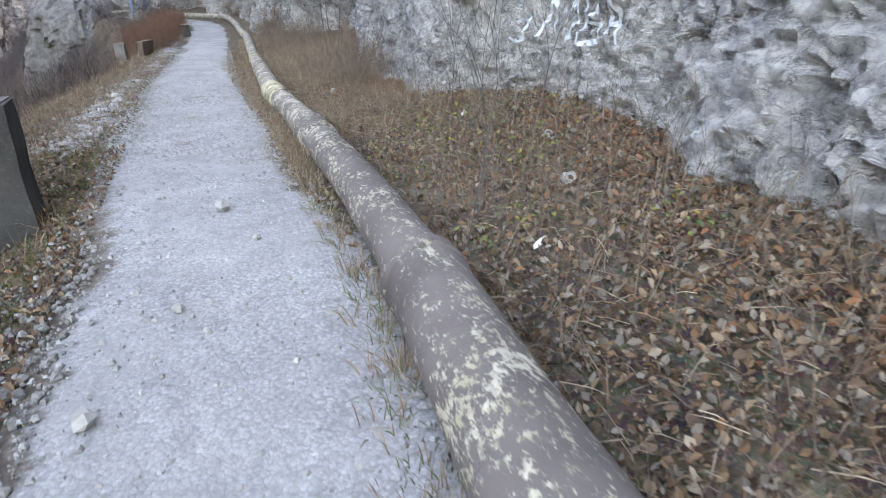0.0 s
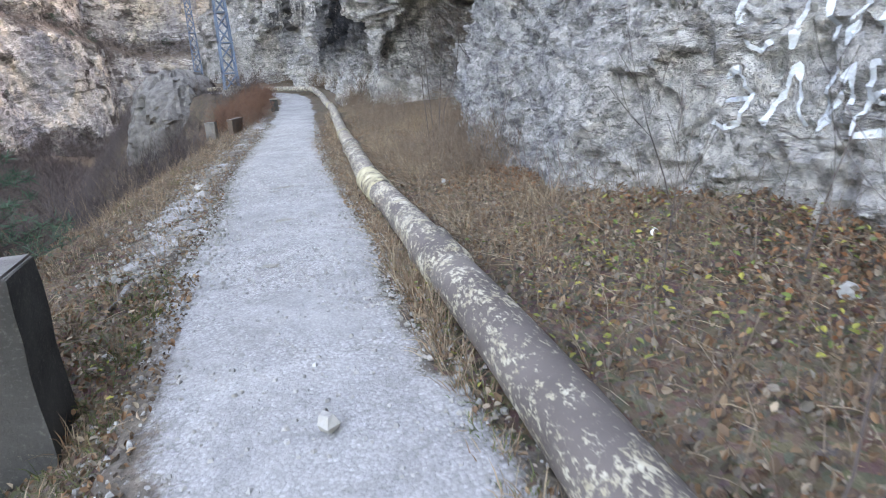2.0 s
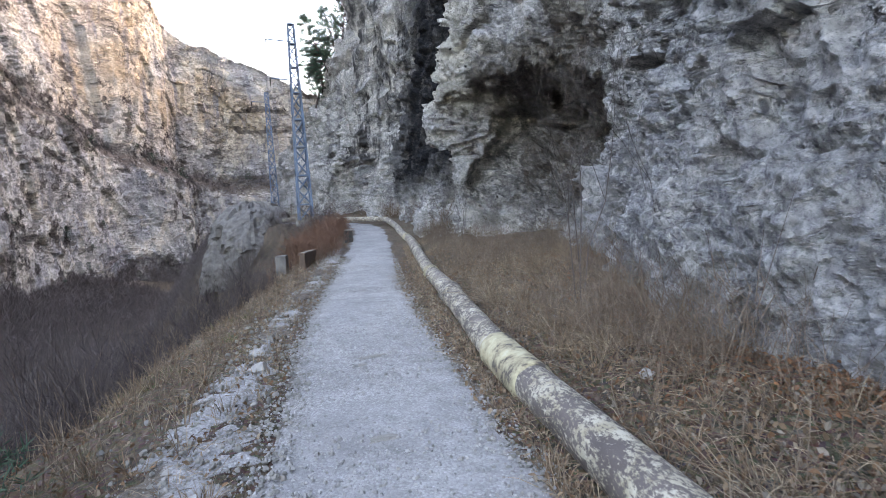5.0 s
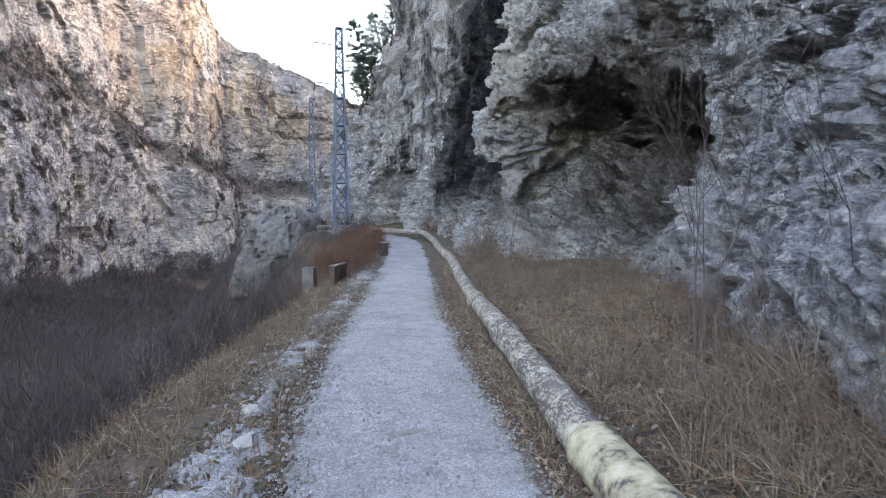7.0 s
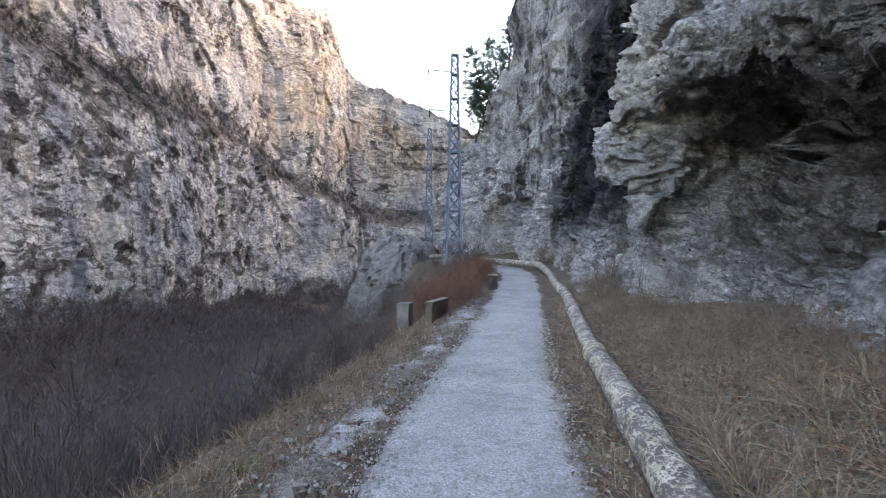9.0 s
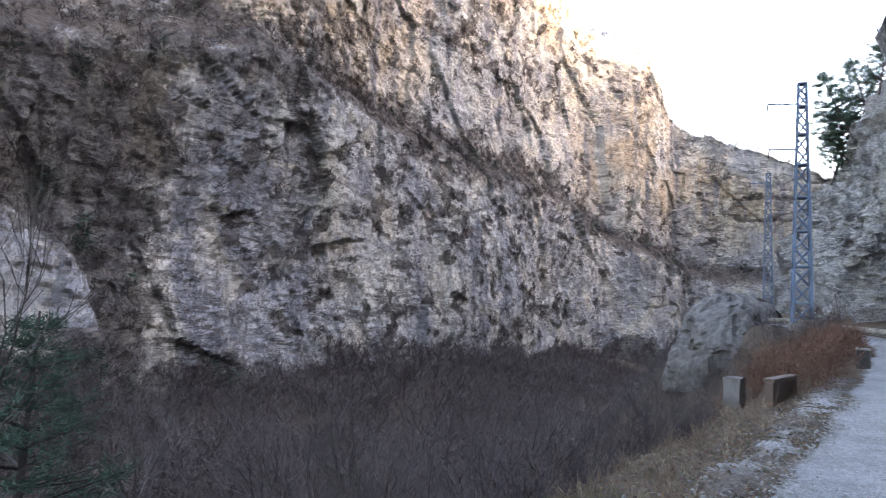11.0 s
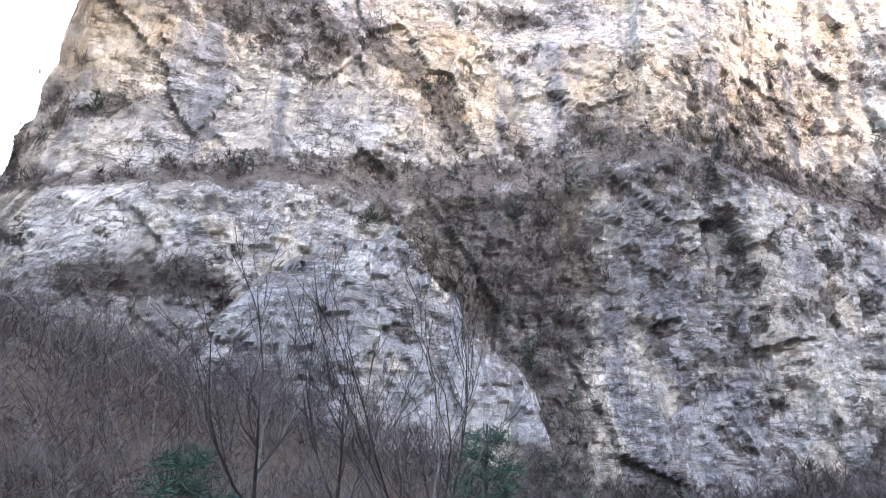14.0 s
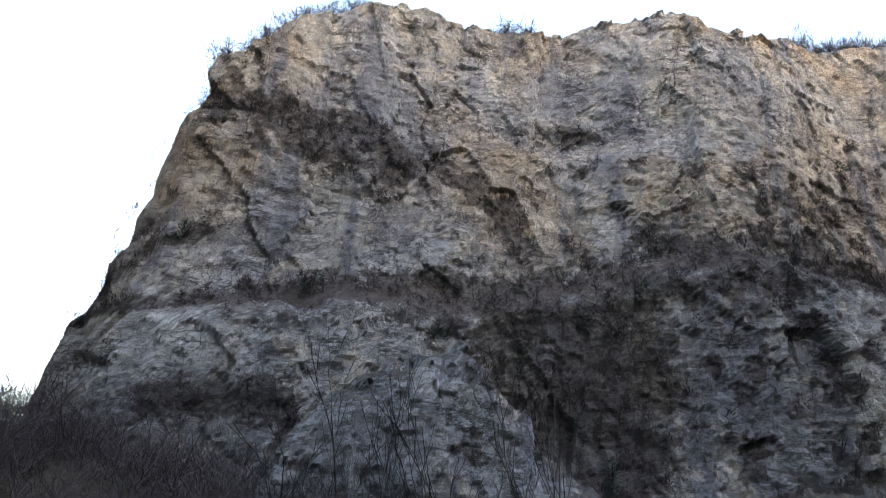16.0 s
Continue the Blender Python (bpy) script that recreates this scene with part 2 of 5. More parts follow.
def gravel_material():
    n = Nodes("gravel", 0.95, 0.15)
    tone = n.noise(0.9, 6, 0.65)
    chips = n.cells(52, vec=n.warped(30.0, 0.012), out=1)
    chip_d = n.cells(52, vec=n.warped(30.0, 0.012))
    fine = n.noise(120, 4, 0.7)
    c = n.ramp(tone, (0.34, (0.21, 0.21, 0.215)), (0.5, (0.265, 0.265, 0.27)), (0.66, (0.33, 0.329, 0.33)))
    worn = n.noise(0.55, 4, 0.55, n.stretch(1.6, 0.6, 1), 0.8)
    c = n.mix(n.ramp(worn, (0.5, 0.0), (0.62, 0.5)), c, (0.33, 0.328, 0.325))
    c = n.mix(n.ramp(n.noise(3.0, 7, 0.75), (0.38, 0.5), (0.48, 0.0)), c, (0.16, 0.156, 0.15))
    c = n.mix(n.ramp(n.noise(11, 7, 0.8), (0.40, 0.5), (0.49, 0.0)), c, (0.13, 0.13, 0.13))
    c = n.mix(n.ramp(n.noise(15, 7, 0.8), (0.54, 0.0), (0.63, 0.55)), c, (0.36, 0.358, 0.355))
    c = n.mix(0.45, c, n.mix(1.0, c, n.ramp(chips, (0.0, 0.45), (0.8, 1.25), (1.0, 2.0)), "MULTIPLY"))
    c = n.mix(n.ramp(chip_d, (0.45, 0.0), (0.75, 0.5)), c, (0.09, 0.088, 0.086))
    c = n.mix(n.ramp(fine, (0.36, 0.5), (0.46, 0.0)), c, (0.13, 0.13, 0.13))
    packed = n.calc("MULTIPLY", n.ramp(n.noise(0.75, 5, 0.6, warp=0.6), (0.40, 0.0), (0.60, 0.65)), n.window(1, -30.0, -20.0, 8.0, 12.0))
    c = n.mix(packed, c, n.ramp(n.noise(2.6, 7, 0.7), (0.36, (0.19, 0.19, 0.193)), (0.62, (0.27, 0.269, 0.269))))
    at = n.add("ShaderNodeAttribute")
    at.attribute_name = "edge"
    ragged = n.calc("ADD", n.calc("MULTIPLY", n.noise(2.2, 8, 0.72), 0.9), n.calc("MULTIPLY", n.noise(26, 5, 0.7), 0.7))
    soil = n.ramp(n.calc("ADD", at.outputs["Fac"], n.calc("SUBTRACT", ragged, 0.8)), (0.40, 0.0), (0.62, 0.92))
    c = n.mix(soil, c, n.ramp(n.noise(14, 7, 0.75), (0.36, (0.045, 0.037, 0.031)), (0.52, (0.085, 0.069, 0.056)), (0.66, (0.16, 0.135, 0.105))))
    b = n.bump(n.noise(6, 5, 0.7), 0.02, 0.5)
    b = n.bump(chip_d, -0.008, 0.4, b)
    b = n.bump(fine, 0.006, 0.7, b)
    return n.done(c, b)


def soil_material():
    n = Nodes("dry_soil", 1.0, 0.05)
    tone = n.noise(0.8, 7, 0.68, warp=0.5)
    bits = n.cells(26, out=1)
    fibre = n.noise(18, 6, 0.75, n.stretch(1, 0.35, 1, 0.5))
    c = n.ramp(tone, (0.3, (0.042, 0.035, 0.03)), (0.5, (0.078, 0.063, 0.051)), (0.68, (0.13, 0.104, 0.081)))
    c = n.mix(n.ramp(fibre, (0.5, 0.0), (0.66, 0.75)), c, (0.21, 0.17, 0.125))
    c = n.mix(0.16, c, n.mix(1.0, bits, (0.24, 0.18, 0.12), "MULTIPLY"))
    b = n.bump(fibre, 0.05, 0.9)
    return n.done(c, n.bump(n.noise(60, 4), 0.015, 0.8, b))


def pipe_material():
    n = Nodes("weathered_pipe_wrap", 0.75, 0.3)
    patch = n.noise(5.0, 9, 0.78, n.stretch(1, 0.5, 1), 0.5)
    flake = n.noise(38, 6, 0.75, n.stretch(1, 0.5, 1))
    side = n.noise(1.2, 3)
    c = n.ramp(side, (0.35, (0.06, 0.05, 0.048)), (0.6, (0.12, 0.104, 0.098)))
    pale = n.calc("ADD", n.calc("MULTIPLY", patch, 0.5), n.calc("MULTIPLY", flake, 0.5))
    pale = n.calc("ADD", pale, n.calc("MULTIPLY", n.window(1, 3.5, 7.0, 200.0, 300.0), 0.032))
    pale_fac = n.ramp(pale, (0.525, 0.0), (0.57, 0.85))
    cream = n.ramp(n.noise(7, 4), (0.35, (0.30, 0.265, 0.185)), (0.6, (0.46, 0.43, 0.35)))
    c = n.mix(pale_fac, c, cream)
    c = n.mix(n.ramp(n.noise(2.5, 6, 0.7), (0.62, 0.0), (0.7, 0.8)), c, (0.055, 0.05, 0.052))
    b = n.bump(pale_fac, 0.004, 0.7)
    return n.done(c, n.bump(n.noise(34, 5, 0.7), 0.006, 0.6, b))


def foam_material():
    n = Nodes("yellowed_foam_sleeve", 0.9, 0.2)
    c = n.ramp(n.noise(5, 7, 0.7), (0.40, (0.075, 0.066, 0.06)), (0.46, (0.24, 0.21, 0.145)), (0.58, (0.38, 0.345, 0.235)), (0.75, (0.45, 0.43, 0.345)))
    return n.done(c, n.bump(n.noise(26, 5, 0.7), 0.01, 0.8))


def concrete_material(name="weathered_concrete", lo=(0.022, 0.022, 0.021), hi=(0.055, 0.054, 0.052)):
    n = Nodes(name, 0.92, 0.2)
    c = n.ramp(n.noise(2.2, 7, 0.65, warp=0.4), (0.3, lo), (0.7, hi))
    c = n.mix(n.ramp(n.noise(50, 4, 0.7), (0.3, 0.6), (0.45, 0.0)), c, (0.09, 0.09, 0.085))
    return n.done(c, n.bump(n.noise(24, 6, 0.7), 0.012, 0.7))


def paint_material(name, base, worn):
    n = Nodes(name, 0.6, 0.4)
    c = n.mix(n.ramp(n.noise(3.5, 6, 0.7), (0.52, 0.0), (0.64, 0.8)), base, worn)
    return n.done(c, n.bump(n.noise(30, 4), 0.003, 0.4))


def varied(name, *colors, rough=0.9):
    """A plant material whose pieces differ from island to island."""
    n = Nodes(name, rough, 0.15)
    stops = [(i / max(1, len(colors) - 1), c) for i, c in enumerate(colors)]
    c = n.ramp(n.island(), *stops)
    c = n.mix(0.35, c, n.mix(1.0, c, n.ramp(n.noise(11, 4), (0.3, 0.45), (0.7, 1.5)), "MULTIPLY"))
    return n.done(c)


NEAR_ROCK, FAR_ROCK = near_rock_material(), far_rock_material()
GRAVEL, SOIL, PIPE, FOAM = gravel_material(), soil_material(), pipe_material(), foam_material()
CONCRETE = concrete_material()
MOSSY = concrete_material("dark_mossy_rock", (0.06, 0.057, 0.055), (0.17, 0.162, 0.157))
CONCRETE_PALE = concrete_material("crumbling_pale_concrete", (0.14, 0.135, 0.125), (0.27, 0.26, 0.243))
RUST = paint_material("rusty_steel", (0.07, 0.045, 0.035), (0.15, 0.075, 0.045))
BLUE = paint_material("faded_blue_paint", (0.075, 0.12, 0.19), (0.14, 0.145, 0.155))
STONE = varied("pale_stone", (0.20, 0.197, 0.19), (0.32, 0.315, 0.305), (0.25, 0.245, 0.237), (0.40, 0.39, 0.38))
GRIT = varied("path_grit", (0.17, 0.169, 0.168), (0.26, 0.258, 0.255), (0.21, 0.208, 0.205), (0.32, 0.317, 0.313))
RUBBLE = varied("dusty_rubble", (0.13, 0.127, 0.12), (0.21, 0.205, 0.195), (0.165, 0.158, 0.147), (0.26, 0.253, 0.243))
GRASS_DRY = varied("dry_grass", (0.18, 0.135, 0.098), (0.30, 0.238, 0.172), (0.09, 0.07, 0.056), (0.20, 0.13, 0.085), (0.125, 0.093, 0.07))
GRASS_GREEN = varied("dull_green_grass", (0.06, 0.085, 0.03), (0.09, 0.115, 0.04), (0.05, 0.065, 0.03), (0.13, 0.125, 0.06))
STEM = varied("dead_stems", (0.105, 0.072, 0.055), (0.17, 0.13, 0.10), (0.075, 0.055, 0.046), (0.22, 0.175, 0.135))
TWIG = varied("grey_twigs", (0.055, 0.046, 0.046), (0.085, 0.07, 0.068), (0.042, 0.037, 0.04))
# Twigs below their own tone: the thicket's inner shade is in the colour.
TWIG_SHADED = varied("shaded_twigs", (0.026, 0.021, 0.025), (0.045, 0.036, 0.039), (0.018, 0.015, 0.018), (0.085, 0.07, 0.066))
TWIG_PALE = varied("grey_bark", (0.085, 0.078, 0.074), (0.12, 0.11, 0.103), (0.065, 0.06, 0.058))
TWIG_RED = varied("russet_brush", (0.10, 0.056, 0.043), (0.145, 0.078, 0.052), (0.075, 0.046, 0.038))
TWIG_FAR = varied("bare_woods", (0.078, 0.066, 0.066), (0.115, 0.096, 0.092), (0.058, 0.05, 0.052), (0.10, 0.083, 0.074))
SCRUB = varied("ledge_twigs", (0.05, 0.043, 0.044), (0.09, 0.075, 0.072), (0.034, 0.031, 0.033), (0.075, 0.06, 0.055))
LEAF_LITTER = varied("fallen_leaves", (0.13, 0.07, 0.042), (0.18, 0.11, 0.065), (0.09, 0.06, 0.043), (0.23, 0.16, 0.105), (0.055, 0.043, 0.036), (0.15, 0.08, 0.045), (0.10, 0.088, 0.074), (0.27, 0.21, 0.155), (0.045, 0.038, 0.034), (0.20, 0.17, 0.14), (0.12, 0.105, 0.09))
LEAF_RUSSET = varied("russet_leaves", (0.16, 0.065, 0.035), (0.21, 0.10, 0.05), (0.10, 0.05, 0.034), (0.18, 0.10, 0.062), (0.07, 0.045, 0.035))
LEAF_GREEN = varied("low_green_leaves", (0.07, 0.11, 0.035), (0.13, 0.15, 0.045), (0.26, 0.23, 0.06), (0.05, 0.085, 0.036), (0.17, 0.165, 0.055))
NEEDLE = varied("pine_needles", (0.038, 0.078, 0.056), (0.06, 0.11, 0.08), (0.028, 0.056, 0.044))
SPRAY = Nodes("faded_white_spray", 0.9, 0.1)
SPRAY = SPRAY.done(SPRAY.mix(SPRAY.ramp(SPRAY.noise(11, 6, 0.75), (0.36, 0.0), (0.58, 1.0)), (0.52, 0.575, 0.625), (0.36, 0.38, 0.40)))
PAPER = varied("white_litter", (0.75, 0.76, 0.78), (0.66, 0.66, 0.66))


# ---- numeric helpers ----
def hashed(*axes, seed=0):
    h = np.full(np.broadcast(*axes).shape, (seed * 374761393 + 668265263) & 0xFFFFFFFF, dtype=np.uint64)
    for k, a in enumerate(axes):
        h = (h ^ (a.astype(np.int64).astype(np.uint64) * np.uint64(2654435761 + 40503 * 2 * k))) & np.uint64(0xFFFFFFFF)
        h = (h * np.uint64(2246822519)) & np.uint64(0xFFFFFFFF)
        h = h ^ (h >> np.uint64(15))
    h = (h * np.uint64(3266489917)) & np.uint64(0xFFFFFFFF)
    return ((h ^ (h >> np.uint64(16))) & np.uint64(0xFFFFFF)).astype(float) / 0xFFFFFF


def value_noise(x, y, seed=0):
    ix, iy = np.floor(x), np.floor(y)
    fx, fy = x - ix, y - iy
    fx, fy = fx * fx * (3 - 2 * fx), fy * fy * (3 - 2 * fy)
    a, b = hashed(ix, iy, seed=seed), hashed(ix + 1, iy, seed=seed)
    c, d = hashed(ix, iy + 1, seed=seed), hashed(ix + 1, iy + 1, seed=seed)
    return (a + (b - a) * fx) * (1 - fy) + (c + (d - c) * fx) * fy - 0.5


def fbm(x, y, octaves=5, seed=0, gain=0.5):
    total, amp = 0.0, 1.0
    for k in range(octaves):
        total = total + amp * value_noise(x * 2 ** k + 17.3 * k, y * 2 ** k - 9.1 * k, seed + k)
        amp *= gain
    return total


def facets(x, y, seed=0, tilt=0.7):
    """Broken blocks: each cell has its own depth and its own tilt."""
    ix, iy = np.floor(x), np.floor(y)
    best, out = np.full(x.shape, 9.0), np.zeros(x.shape)
    for dx in (-1, 0, 1):
        for dy in (-1, 0, 1):
            cx, cy = ix + dx, iy + dy
            px, py = cx + hashed(cx, cy, seed=seed), cy + hashed(cx, cy, seed=seed + 1)
            d = (x - px) ** 2 + (y - py) ** 2
            v = hashed(cx, cy, seed=seed + 2) - 0.5 + tilt * ((hashed(cx, cy, seed=seed + 3) - 0.5) * (x - px) + (hashed(cx, cy, seed=seed + 4) - 0.5) * (y - py))
            near = d < best
            best, out = np.where(near, d, best), np.where(near, v, out)
    return out


def facets3(x, y, z, seed=0, tilt=0.8):
    """Broken blocks in space: each cell has its own depth and its own tilt."""
    ix, iy, iz = np.floor(x), np.floor(y), np.floor(z)
    best, out = np.full(x.shape, 9.0), np.zeros(x.shape)
    for dx, dy, dz in itertools.product((-1, 0, 1), repeat=3):
        cx, cy, cz = ix + dx, iy + dy, iz + dz
        h = hashed(cx, cy, cz, seed=seed)
        ex, ey, ez = x - cx - (h * 7919.3) % 1, y - cy - (h * 3571.7) % 1, z - cz - (h * 1613.9) % 1
        d = ex * ex + ey * ey + ez * ez
        v = h - 0.5 + tilt * (((h * 911.1) % 1 - 0.5) * ex + ((h * 577.7) % 1 - 0.5) * ey + ((h * 353.3) % 1 - 0.5) * ez)
        near = d < best
        best, out = np.where(near, d, best), np.where(near, v, out)
    return out


def smooth(a, b, x):
    t = np.clip((x - a) / (b - a), 0, 1)
    return t * t * (3 - 2 * t)


def lump(x, y, cx, cy, rx, ry, p=2.0):
    """1 in the middle of an ellipse, falling to 0 at its rim."""
    return np.clip(1 - (np.abs((x - cx) / rx) ** p + np.abs((y - cy) / ry) ** p), 0, 1) ** 0.6


def mesh_object(name, verts, faces, material, parent=None, soft=False):
    me = bpy.data.meshes.new(name)
    me.from_pydata(verts.tolist() if isinstance(verts, np.ndarray) else verts, [], faces.tolist() if isinstance(faces, np.ndarray) else faces)
    me.materials.append(material)
    if soft:
        me.shade_smooth()
    me.update()
    ob = new(name, me)
    ob.parent = parent
    return ob


def grid_faces(nu, nv, flip=False):
    i = np.arange(nu - 1)[:, None] * nv + np.arange(nv - 1)[None, :]
    q = np.stack([i, i + nv, i + nv + 1, i + 1], -1).reshape(-1, 4)
    return q[:, ::-1] if flip else q


def part(name, bm, material, parent=None, label="", soft=False):
    """Links a bmesh as one mesh object under a thing or a part."""
    me = bpy.data.meshes.new(name)
    bm.to_mesh(me)
    bm.free()
    me.materials.append(material)
    if soft:
        me.shade_smooth()
    ob = new(name, me)
    ob.parent = parent
    return tagged(ob, label)


def box_bm(sx, sy, sz, bevel=0.02, at=(0, 0, 0), taper=0.0, rough=0.0, cuts=0):
    """A bevelled, slightly uneven block that stands on its base."""
    bm = bmesh.new()
    bmesh.ops.create_cube(bm, size=1)
    for v in bm.verts:
        k = 1 - taper * (v.co.z + 0.5)
        v.co = Vector((v.co.x * sx * k, v.co.y * sy * k, (v.co.z + 0.5) * sz))
    if cuts:
        bmesh.ops.subdivide_edges(bm, edges=bm.edges[:], cuts=cuts, use_grid_fill=True)
    else:
        bmesh.ops.bevel(bm, geom=bm.edges[:], offset=bevel, segments=2, affect="EDGES")
    for v in bm.verts:
        if rough:
            v.co += noise.noise_vector(v.co * 3.1 + Vector(at)) * rough
        v.co += Vector(at)
    return bm


def rod_bm(a, b, r, sides=4, r2=None):
    a, b = Vector(a), Vector(b)
    bm = bmesh.new()
    bmesh.ops.create_cone(bm, cap_ends=True, segments=sides, radius1=r, radius2=r if r2 is None else r2, depth=(b - a).length)
    bmesh.ops.transform(bm, matrix=Matrix.Translation((a + b) / 2) @ (b - a).to_track_quat("Z", "Y").to_matrix().to_4x4(), verts=bm.verts)
    return bm


class Soup:
    """Collects many small blades, twigs and leaves for one joined mesh."""

    def __init__(self):
        self.v, self.f = [], []

    def twig(self, a, b, r1, r2):
        """A three-sided tapered stick."""
        a, b = Vector(a), Vector(b)
        d = b - a
        u = d.cross((0.3, 0.5, 0.81)).normalized()
        w = d.cross(u).normalized()
        n = len(self.v)
        for p, r in ((a, r1), (b, r2)):
            for k in range(3):
                t = 2.094 * k
                self.v.append(p + u * (r * math.cos(t)) + w * (r * math.sin(t)))
        self.f += [(n, n + 1, n + 4, n + 3), (n + 1, n + 2, n + 5, n + 4), (n + 2, n, n + 3, n + 5)]

    def blade(self, a, tip, width, sag=0.0):
        """A thin bent leaf blade of two pieces."""
        a, tip = Vector(a), Vector(tip)
        d = tip - a
        u = d.cross((random.uniform(-1, 1), random.uniform(-1, 1), 0.2)).normalized() * width / 2
        mid = a + d * 0.55 + Vector((0, 0, sag))
        n = len(self.v)
        self.v += [a - u, a + u, mid - u * 0.8, mid + u * 0.8, tip]
        self.f += [(n, n + 1, n + 3, n + 2), (n + 2, n + 3, n + 4)]

    def leaf(self, p, size, tilt=0.5):
        """A curled leaf, folded along its rib."""
        q = Euler((random.uniform(-tilt, tilt), random.uniform(-tilt, tilt), random.uniform(0, 6.28))).to_matrix()
        h = random.uniform(0.1, 0.35)
        n = len(self.v)
        for x, y, z in ((-0.5, 0, 0), (-0.1, 0.32, h), (0.35, 0.2, h * 0.8), (0.55, 0, 0.1), (0.3, -0.22, h), (-0.12, -0.3, h * 0.8)):
            self.v.append(Vector(p) + q @ Vector((x, y, z)) * size)
        self.f += [(n, n + 3, n + 2, n + 1), (n, n + 5, n + 4, n + 3)]

    def stone(self, p, size):
        """A rough, squat, eight-cornered stone."""
        n = len(self.v)
        turn = random.uniform(0, 6.28)
        for zz, rr in ((-0.25, 0.8), (0.1, 1.0), (0.38, 0.55)):
            for k in range(5):
                t = turn + 1.2566 * k + random.uniform(-0.3, 0.3)
                r = size * 0.5 * rr * random.uniform(0.7, 1.15)
                self.v.append(Vector(p) + Vector((r * math.cos(t), r * math.sin(t), size * zz * random.uniform(0.7, 1.1))))
        for s in (0, 5):
            for k in range(5):
                j = (k + 1) % 5
                self.f.append((n + s + k, n + s + j, n + s + 5 + j, n + s + 5 + k))
        self.f.append(tuple(n + 10 + k for k in range(5)))

    def chip(self, p, size):
        """A small flat-topped angular chip."""
        n = len(self.v)
        turn, lift = random.uniform(0, 6.28), size * random.uniform(0.25, 0.55)
        for zz, rr in ((-0.1 * size, 1.0), (lift, 0.6)):
            for k in range(4):
                t = turn + 1.5708 * k + random.uniform(-0.4, 0.4)
                r = size * 0.55 * rr * random.uniform(0.7, 1.2)
                self.v.append(Vector(p) + Vector((r * math.cos(t), r * math.sin(t), zz * random.uniform(0.7, 1.2))))
        self.f += [(n + k, n + (k + 1) % 4, n + 4 + (k + 1) % 4, n + 4 + k) for k in range(4)]
        self.f.append((n + 4, n + 5, n + 6, n + 7))

    def grow(self, p, d, length, r, depth, spread=0.5, fork=3, lift=0.12, min_r=0.0015):
        """A branching bare stem."""
        steps = 3
        p, d = Vector(p), Vector(d).normalized()
        for k in range(steps):
            d = (d + Vector((random.gauss(0, 0.13), random.gauss(0, 0.13), lift * random.random()))).normalized()
            q = p + d * (length / steps)
            r2 = max(min_r, r * 0.82)
            self.twig(p, q, r, r2)
            p, r = q, r2
            if depth and k:
                for _ in range(fork - 1 if k < steps - 1 else fork):
                    e = (d + Vector((random.gauss(0, spread), random.gauss(0, spread), random.gauss(0.05, spread * 0.6)))).normalized()
                    self.grow(p, e, length * random.uniform(0.5, 0.75), max(min_r, r * 0.62), depth - 1, spread, fork, lift, min_r)

    def split(self, twigs, stem, material, parent):
        """The lowest three sticks as the stem, all others as twigs."""
        low, high = Soup(), Soup()
        low.v, low.f = self.v[:18], self.f[:9]
        high.v, high.f = self.v[18:], [tuple(i - 18 for i in f) for f in self.f[9:]]
        low.make(stem, material, parent)
        tagged(high.make(twigs, material, parent), kind="stuff")

    def make(self, name, material, parent=None):
        me = bpy.data.meshes.new(name)
        me.from_pydata([tuple(v) for v in self.v], [], self.f)
        me.materials.append(material)
        me.update()
        ob = new(name, me)
        ob.parent = parent
        return ob


# ---- plan ----
def path_mid(y):
    return 0.02 + np.interp(y, [-30, 14, 20, 30, 40, 46, 52, 70, 100], [0, 0, 0.25, 0.85, 1.25, 0.9, -1.2, -9, -16])


def path_rise(y):
    return np.interp(y, [-30, 0, 20, 30, 42, 50, 70, 110], [0, 0, 0.02, 0.38, 0.95, 1.3, 1.8, 2.2])


def cliff_foot(y):
    """x of the foot of the near cliff along the path."""
    return np.interp(y, [-40, -4, 0, 1.6, 2.6, 3.8, 5, 7, 9, 11, 12.5, 14, 17, 21, 25, 28, 34, 42, 52, 60, 68, 90, 130], [6, 3.0, 2.5, 2.5, 2.75, 3.15, 3.15, 2.85, 2.85, 3.2, 3.7, 4.15, 4.4, 4.3, 3.85, 3.75, 4.1, 4.1, 2.4, -0.8, -3.6, -8, -13])


